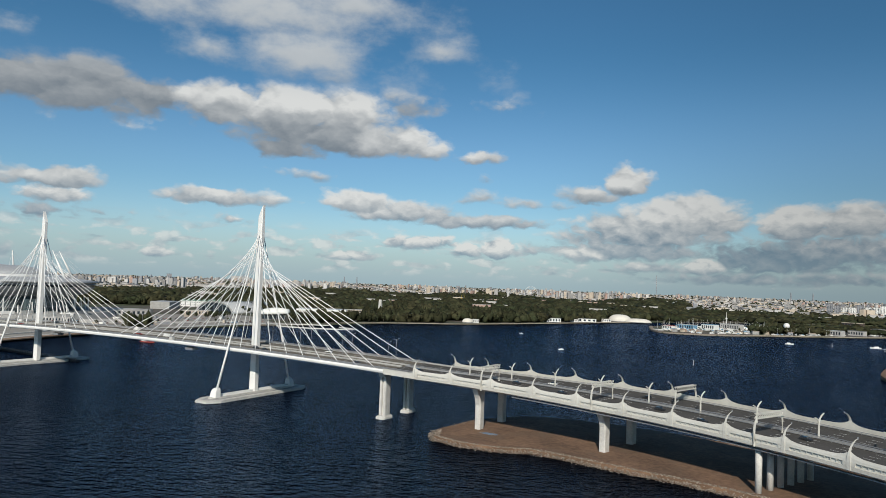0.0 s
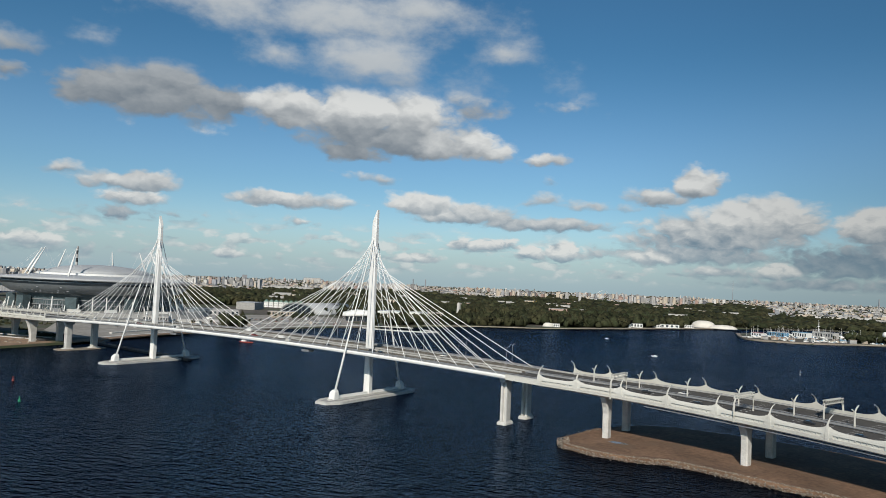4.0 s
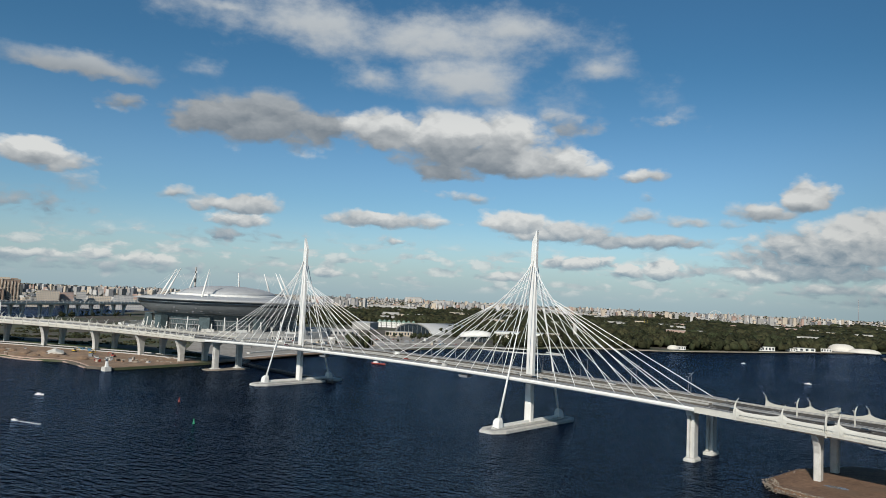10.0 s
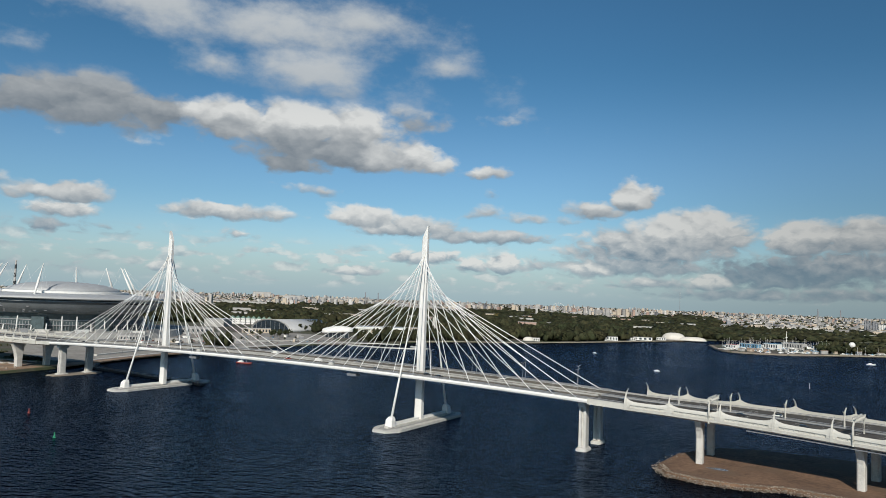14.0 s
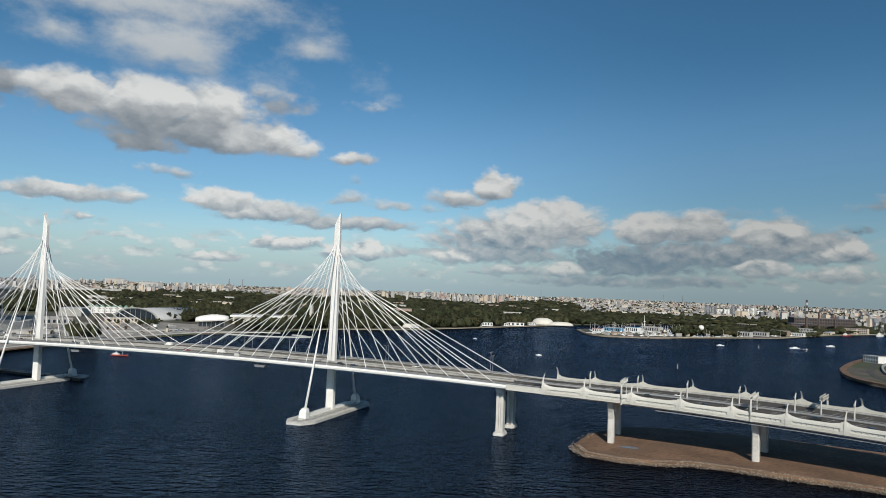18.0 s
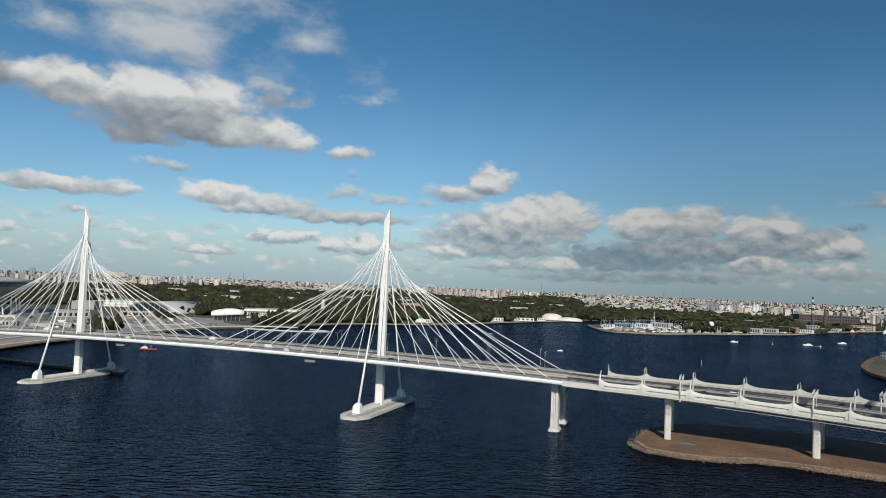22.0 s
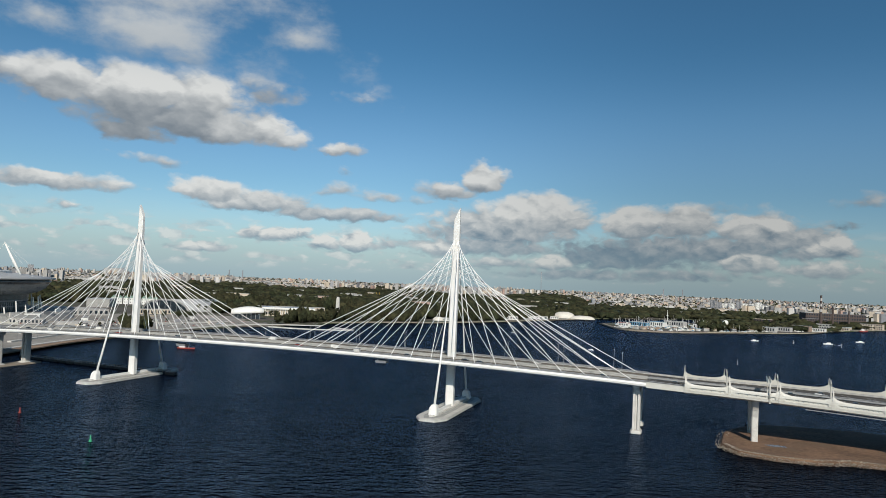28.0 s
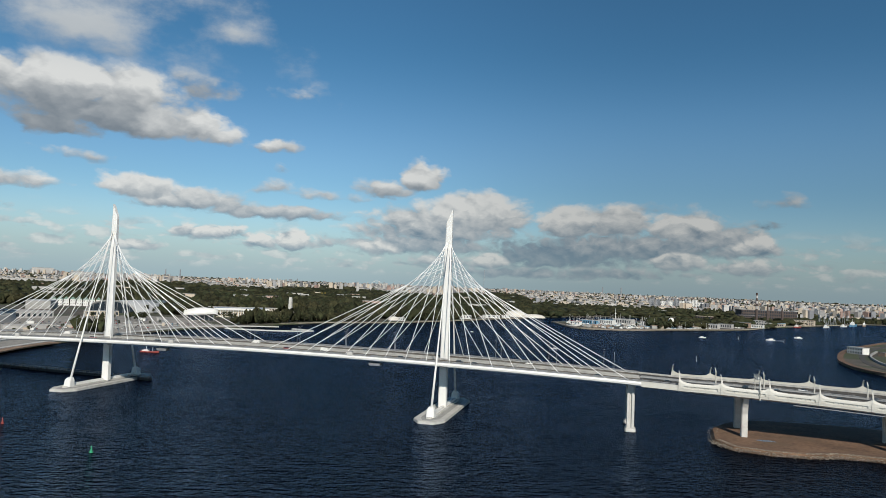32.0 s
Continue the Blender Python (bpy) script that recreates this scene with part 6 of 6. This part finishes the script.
# factory and port beyond the headland
ob = block("factory_hall", "long dark brown factory hall with flat roof", "factory", 712, 2075, 178, 50, 29, 13, DARK_BRICK, ROOF, 3, 24)
block("factory_wing", "lower grey factory wing", "factory", 640, 1960, 70, 24, 14, 10, DARK_BRICK, ROOF, 2, 10)
block("yard_store", "low white store by the water", "shed", 600, 1700, 90, 14, 8, -30, CITY_WHITE, CITY_WHITE, 1, 12)
block("red_shed", "dark red brick shed on the headland", "shed", 470, 1640, 44, 20, 14, -30, DARK_BRICK, CREAM, 2, 6)
for k in range(16):
    f = k / 15
    block("boat_shed", "low white shed along the headland shore", "shed", 330 + 330 * f + rng.uniform(-8, 8), 1150 + 430 * f + rng.uniform(18, 50), rng.uniform(14, 34), 9, rng.uniform(4, 7), rng.uniform(20, 60), rng.choice((CITY_WHITE, WHITE, CREAM, CITY_GREY)), rng.choice((CITY_WHITE, BLUE, ROOF)), group="sheds on the headland")
block("ochre_house", "ochre yellow rendered waterfront house", "house", 716, 1668, 30, 14, 15, -30, CREAM, ROOF, 3, 8)
block("ochre_house", "ochre yellow rendered waterfront house", "house", 752, 1715, 26, 14, 14, -30, CREAM, BROWN, 3, 6)
for k in range(9):
    dark = k in (0, 1, 4)
    block("apartment_slab", "dark glazed apartment slab" if dark else "white rendered apartment slab with dark windows", "apartment building", 400 + 26 * k, 2860 + 18 * (k % 3), 22, 18, rng.uniform(34, 50), -4, CITY_GREY if dark else WHITE, ROOF, 10, 4, group="apartment slabs behind the channel")


def crane(x, y, h, turn):
    ob = thing("harbour_crane", "grey lattice harbour crane on the quay", "crane", "harbour cranes", m=pose(x, y, 1.8, 0, 0, turn))
    for sx in (-4, 4):
        for sy in (-4, 4):
            part("leg", Shape().tube((sx, sy, 0), (sx * 0.4, sy * 0.4, h * 0.55), 0.7, 0.5, 5), STEEL, ob)
    part("cab", Shape().box(-3, -2.5, h * 0.55, 3, 2.5, h * 0.7), CITY_WHITE, ob)
    part("jib", Shape().tube((1, 0, h * 0.68), (h * 0.7, 0, h * 1.15), 0.8, 0.3, 5), STEEL, ob)
    part("tie", Shape().tube((-3, 0, h), (h * 0.7, 0, h * 1.15), 0.25, n=4), STEEL, ob)
    part("tower", Shape().tube((-2, 0, h * 0.68), (-3, 0, h), 0.6, 0.4, 5), STEEL, ob)


for k in range(7):
    crane(800 + 22 * k, 1800 + 34 * k, rng.uniform(26, 40), rng.uniform(0, 360))


def ship(x, y, L, turn, hull, label, high=1.0):
    ob = thing("ship", label, "ship", "moored ships", m=pose(x, y, -0.4, 0, 0, turn))
    W = L * 0.09
    part("hull", Shape().loft([[(xx, -w_, zt), (xx, -w_ * 0.8, 0), (xx, w_ * 0.8, 0), (xx, w_, zt)] for xx, w_, zt in ((-L / 2, W * 0.9, L * 0.09), (0, W, L * 0.08), (L * 0.35, W * 0.8, L * 0.09), (L / 2, 0.1, L * 0.12))]), hull, ob)
    part("deck_house", Shape().box(-L * 0.4, -W * 0.7, L * 0.081, -L * 0.05, W * 0.7, L * (0.081 + 0.09 * high)), WHITE, ob)
    part("bridge_house", Shape().box(-L * 0.3, -W * 0.6, L * (0.082 + 0.09 * high), -L * 0.12, W * 0.6, L * (0.082 + 0.15 * high)), WHITE, ob)
    part("mast", Shape().tube((-L * 0.2, 0, L * 0.1), (-L * 0.2, 0, L * 0.36), 0.4, 0.2, 5), WHITE, ob)
    part("mast", Shape().tube((L * 0.15, 0, L * 0.08), (L * 0.15, 0, L * 0.3), 0.4, 0.2, 5), STEEL, ob)


ship(779, 1655, 40, 60, WHITE, "white passenger ship moored at the quay")
ship(905, 1860, 60, 60, BLUE, "blue-hulled cargo ship moored at the quay")
ship(955, 1930, 46, 70, BROWN, "brown-hulled ship moored at the quay")
ship(860, 1790, 34, 50, WHITE, "white excursion ship moored at the quay")
ship(690, 1575, 34, 50, RED, "red workboat moored at the quay")
ship(-212, 180, 18, 12, RED, "red tugboat on the water behind the bridge", 0.7)
ribbon("channel_bridge", [(260, 2120), (520, 2330), (800, 2560)], 16, 9, 12, DULL, "low grey road bridge over the far channel", "bridge")
for k in range(7):
    p = Vector((300, 2152)).lerp(Vector((760, 2527)), k / 6)
    thing("bridge_pier", "grey concrete pier of the far road bridge", "pier", "piers of the far bridge", data=Shape().box(p.x - 3, p.y - 3, -1, p.x + 3, p.y + 3, 9).data("bridge_pier", DULL))


def motor_boat(x, y, L, turn, label, wake=0.0):
    ob = thing("motor_boat", label, "boat", "motor boats on the bay", m=pose(x, y, 0, 0, 0, turn))
    W = L * 0.17
    part("hull", Shape().loft([[(xx, -w_, zt), (xx, -w_ * 0.7, -0.3), (xx, w_ * 0.7, -0.3), (xx, w_, zt)] for xx, w_, zt in ((-L / 2, W * 0.9, L * 0.1), (0, W, L * 0.11), (L * 0.32, W * 0.7, L * 0.13), (L / 2, 0.05, L * 0.16))]), WHITE, ob)
    part("cabin", Shape().loft([[(-L * 0.3, -W * 0.65, L * 0.1), (L * 0.2, -W * 0.5, L * 0.11), (L * 0.2, W * 0.5, L * 0.11), (-L * 0.3, W * 0.65, L * 0.1)], [(-L * 0.26, -W * 0.55, L * 0.24), (L * 0.06, -W * 0.4, L * 0.23), (L * 0.06, W * 0.4, L * 0.23), (-L * 0.26, W * 0.55, L * 0.24)]]), WHITE, ob)
    part("windscreen", Shape().box(-L * 0.2, -W * 0.5, L * 0.241, 0, W * 0.5, L * 0.27), GLASS, ob)
    if wake:
        part("wake", Shape().prism([(-L / 2, -W * 0.5), (-L / 2 - wake, -W * 1.1), (-L / 2 - wake, W * 1.1), (-L / 2, W * 0.5)], 0.02, 0.1), FOAM, ob, "white foam wake")


BOAT = "white motor boat under way on the bay"
motor_boat(378, 903, 12, 8, BOAT)
motor_boat(495, 937, 15, 190, BOAT, 14)
motor_boat(568, 1054, 14, 190, BOAT)
motor_boat(150, 494, 7, 195, BOAT)
motor_boat(-145, -195, 6.5, 30, BOAT)
motor_boat(-57, -238, 4.5, 200, BOAT, 18)
motor_boat(0, 722, 6, 180, BOAT)


def buoy(x, y, paint, label, h=3.2):
    ob = thing("buoy", label, "buoy", m=pose(x, y, 0))
    part("float", Shape().loft([ring(0, 0, -0.6, 0.5, 0.5), ring(0, 0, 0.5, 0.55, 0.55), ring(0, 0, 0.9, 0.35, 0.35)]), paint, ob)
    part("tower", Shape().tube((0, 0, 0.9), (0, 0, h), 0.33, 0.2, 8), paint, ob)
    part("topmark", Shape().tube((0, 0, h), (0, 0, h + 0.8), 0.3, 0.14, 8), paint, ob)


buoy(-73, -133, RED, "red lateral buoy floating on the bay", 2.2)
buoy(4, -165, GREEN, "green lateral buoy floating on the bay", 2.2)
buoy(437, 900, CITY_WHITE, "white buoy floating on the far bay", 5)
buoy(505, 880, CITY_WHITE, "white buoy floating on the far bay", 5)
buoy(316, 440, CITY_GREY, "grey buoy floating on the bay", 5)

# ---- port embankment ----
ribbon("embankment", bend([(700, 1005), (600, 822), (541, 692), (501, 561), (491, 500), (489, 452), (500, 402), (543, 334)]), 7, 1.5, 3.4, SAND, "brown earth curved embankment edge", "embankment", "structure")
ribbon("embankment_road", bend([(720, 1000), (624, 815), (566, 690), (528, 561), (518, 500), (517, 455), (528, 410), (570, 350)]), 7, 2.0, 2.4, ASPHALT, "grey curved embankment road", "road", "structure")
ribbon("retaining_wall", bend([(600, 740), (560, 640), (540, 555), (533, 500), (533, 455), (545, 415)]), 2, 2.0, 4.5, DULL, "grey retaining wall behind the embankment", "wall")
block("port_house", "white port office on the embankment", "building", 560, 690, 26, 12, 9, -60, WHITE, CITY_WHITE, 2, 6)
for k in range(12):
    block("container_stack", "stack of cargo boxes on the port ground", "container", 570 + rng.uniform(0, 70), 470 + 18 * k, 12, 5, rng.choice((2.6, 5.2)), rng.choice((-60, -65, 30)), rng.choice((WHITE, BLUE, BROWN, CITY_GREY)), ROOF, group="cargo boxes", z=2.2, parapet=0.15)

# ---- building site on the west shore ----
def heap(x, y, r, h, mat, label):
    me = clumps("spoil_mound", [(0, 0, 0, r, h)], mat, 2, 0.12)
    thing("spoil_mound", label, "heap", "heaps on the shore", m=pose(x, y, 1.9), data=me)


SITE = [(-282, 2), (-275, -27), (-267, -92), (-288, -104), (-344, -101), (-377, -125), (-427, -138), (-465, -156), (-476, -185), (-480, -250), (-640, -330), (-640, -150), (-560, -95), (-480, -62), (-400, -28), (-330, -2)]
land("ground_site", SITE, 2.35, SOIL, "bare brown building ground on the shore")
ribbon("kerb", bend([(-288, -106), (-344, -103), (-377, -127), (-427, -140), (-467, -157), (-478, -185), (-482, -258)]), 1.3, 1.5, 2.6, SHINGLE, "pinkish stone kerb along the shore edge", "kerb")
ribbon("site_road", bend([(-300, 6), (-370, -10), (-440, -40), (-540, -88), (-660, -150), (-800, -190)]), 9, 2.2, 2.5, ASPHALT, "grey site road below the viaduct", "road", "structure")
for dx in (0, 10):
    ribbon("road_barrier", bend([(-310 - dx, -2 + 2 * dx), (-380, -22 + 2.2 * dx), (-450, -54 + 2.2 * dx), (-545, -98 + 2.2 * dx), (-665, -162 + 2.2 * dx)]), 0.8, 2.3, 3.3, CITY_WHITE, "white concrete road barrier", "barrier")
ribbon("verge", bend([(-330, 22), (-400, 12), (-480, -20), (-600, -72)]), 16, 1.8, 2.45, GRASS, "green grass verge under the viaduct", "grass", "structure")
for k in range(60):
    x = rng.uniform(-620, -350)
    y = -118 + (x + 350) * 0.32 + rng.uniform(-8, 26) + 18
    heap(x, y, rng.uniform(4, 12), rng.uniform(1.2, 4.6), SOIL, "low heap of brown spoil on the shore")
for k in range(20):
    heap(rng.uniform(-335, -285), rng.uniform(-60, -4), rng.uniform(1, 3.5), rng.uniform(0.8, 1.8), ROCK, "heap of pale rubble on the shore")
ob = thing("site_tent", "large white site tent on the shore", "tent", m=pose(-405, -92, 2.2, 0, 0, -20))
part("cover", Shape().loft([[(xx, -8 * k, 0.0), (xx, -8 * k, 2.2), (xx, 0, 5.2 if k > 0.9 else 4.0), (xx, 8 * k, 2.2), (xx, 8 * k, 0.0)] for xx, k in ((-17, 0.8), (-13, 1.0), (13, 1.0), (17, 0.8))]), CANVAS, ob, "white canvas cover")
part("flap", Shape().box(-2, -8.3, 0, 2, -8.02, 3.0), DULL, ob, "grey door flap")


def digger(x, y, turn, paint, label):
    ob = thing("excavator", label, "excavator", "site machines", m=pose(x, y, 2.3, 0, 0, turn))
    for yy in (-1.3, 1.3):
        part("track", Shape().box(-2.2, yy - 0.4, 0, 2.2, yy + 0.4, 0.9), DARK, ob)
    part("body", Shape().box(-2.4, -1.4, 0.95, 1.4, 1.4, 2.2), paint, ob)
    part("cab", Shape().box(0.1, -1.3, 2.21, 1.6, 0.1, 3.5), GLASS, ob)
    part("boom", Shape().path([(1.2, 0.4, 1.8), (3.5, 0.4, 4.6), (6.0, 0.4, 3.6), (6.4, 0.4, 1.0)], [0.35, 0.3, 0.25, 0.35], 5), paint, ob)


digger(-424, -66, 30, YELLOW, "yellow excavator on the building ground")
digger(-360, -53, 200, RED, "red excavator on the building ground")
digger(-395, -60, 120, YELLOW, "yellow excavator beside the site tent")
digger(-520, -150, 60, YELLOW, "yellow excavator among spoil heaps")
for k, (x, y, c) in enumerate(((-436, -46, BLUE), (-446, -50, BLUE), (-330, -70, WHITE), (-322, -84, RED), (-345, -76, WHITE), (-372, -70, CITY_GREY), (-310, -58, CITY_WHITE), (-506, -196, CITY_WHITE), (-514, -190, BLUE), (-500, -204, CITY_GREY), (-522, -204, CITY_WHITE))):
    block("site_cabin", c.name.split("_")[0] + " steel site cabin on the shore", "site cabin", x, y, 8, 3, 2.8 if k < 7 else 6.5, rng.uniform(-40, 10), c, ROOF, 1, 3, group="site cabins", z=2.3, parapet=0.2)
ribbon("shingle_strip", bend([(-290, -107.5), (-345, -104.5), (-378, -128.5), (-428, -141.5), (-468, -158.5), (-479.5, -186), (-483.5, -258)]), 3.0, -0.3, 1.0, SHINGLE, "pinkish shingle strip at the water's edge", "beach", "structure")
for k in range(34):
    x = rng.uniform(-600, -290)
    y = -90 + (x + 350) * 0.30 + rng.uniform(-25, 30) if x < -345 else rng.uniform(-90, -15)
    if inside(x, y, SITE):
        block("site_crate", rng.choice(("stack of pale building boards on the shore", "small steel crate on the building ground")), "crate", x, y, rng.uniform(1.5, 7), rng.uniform(1.2, 3), rng.uniform(0.8, 2.4), rng.uniform(0, 180), rng.choice((CITY_WHITE, CREAM, CITY_GREY, BROWN, STEEL, SOIL)), rng.choice((CITY_WHITE, ROOF, CREAM)), group="building material on the shore", z=2.36, parapet=0.12)
ob = thing("beacon", "white navigation beacon on a concrete block", "beacon", m=pose(-262, -101, 0.5))
part("base", Shape().loft([ring(0, 0, -0.5, 3.6, 3.6), ring(0, 0, 3.2, 3.3, 3.3)]), CONCRETE, ob, "pale concrete block")
part("tower", Shape().loft([ring(0, 0, 3.21, 1.4, 1.4), ring(0, 0, 8, 0.9, 0.9)]), WHITE, ob, "white tower")
part("lantern", Shape().tube((0, 0, 8), (0, 0, 10), 0.8, 0.5, 8), GLASS, ob)
ob = thing("pier_apron", "low rubble apron round the west pier", "apron", data=Shape().loft([ring(-232, 0, -1, 8, 24), ring(-232, 0, 0.9, 6.5, 22)]).data("pier_apron", ROCK))


# rubble edge and rubbish of the sand spit
def shore_points(poly, gap, count, spread):
    out = []
    for i in range(count):
        a, b = Vector(poly[i]), Vector(poly[i + 1])
        n = int((b - a).length / gap) + 1
        d_ = (b - a).normalized()
        for k in range(n):
            for q in range(spread):
                p = a.lerp(b, (k + rng.random()) / n) + Vector((d_.y, -d_.x)) * rng.uniform(-2.6, 3.4)
                out.append(p)
    return out


stones = []
for p in shore_points(ISLET + [ISLET[0]], 0.4, 10, 6) + shore_points(ISLET + [ISLET[0]], 1.4, 21, 2)[-420:]:
    inner = inside(p.x, p.y, ISLET)
    r = rng.uniform(0.16, 0.42)
    stones.append((p.x, p.y, 1.9 + r * 0.2 if inner else rng.uniform(0.1, 1.6), r, r * 0.75))
thing("rubble_edge", "grey-brown rubble stones along the sand spit's edge", "stones", kind="stuff", data=clumps("rubble_edge", stones, ROCK, 1, 0.18))
thing("puddle", "shallow grey puddle on the sand", "puddle", data=Shape().prism([(299 + 5 * math.cos(a * 0.63) * (1 + 0.2 * math.sin(3 * a)), -21 + 2.4 * math.sin(a * 0.63)) for a in range(10)], 1.9, 2.02).data("puddle", material("wet_silt", (0.20, 0.19, 0.18), 0.25, vary=0.2, scale=0.3)))
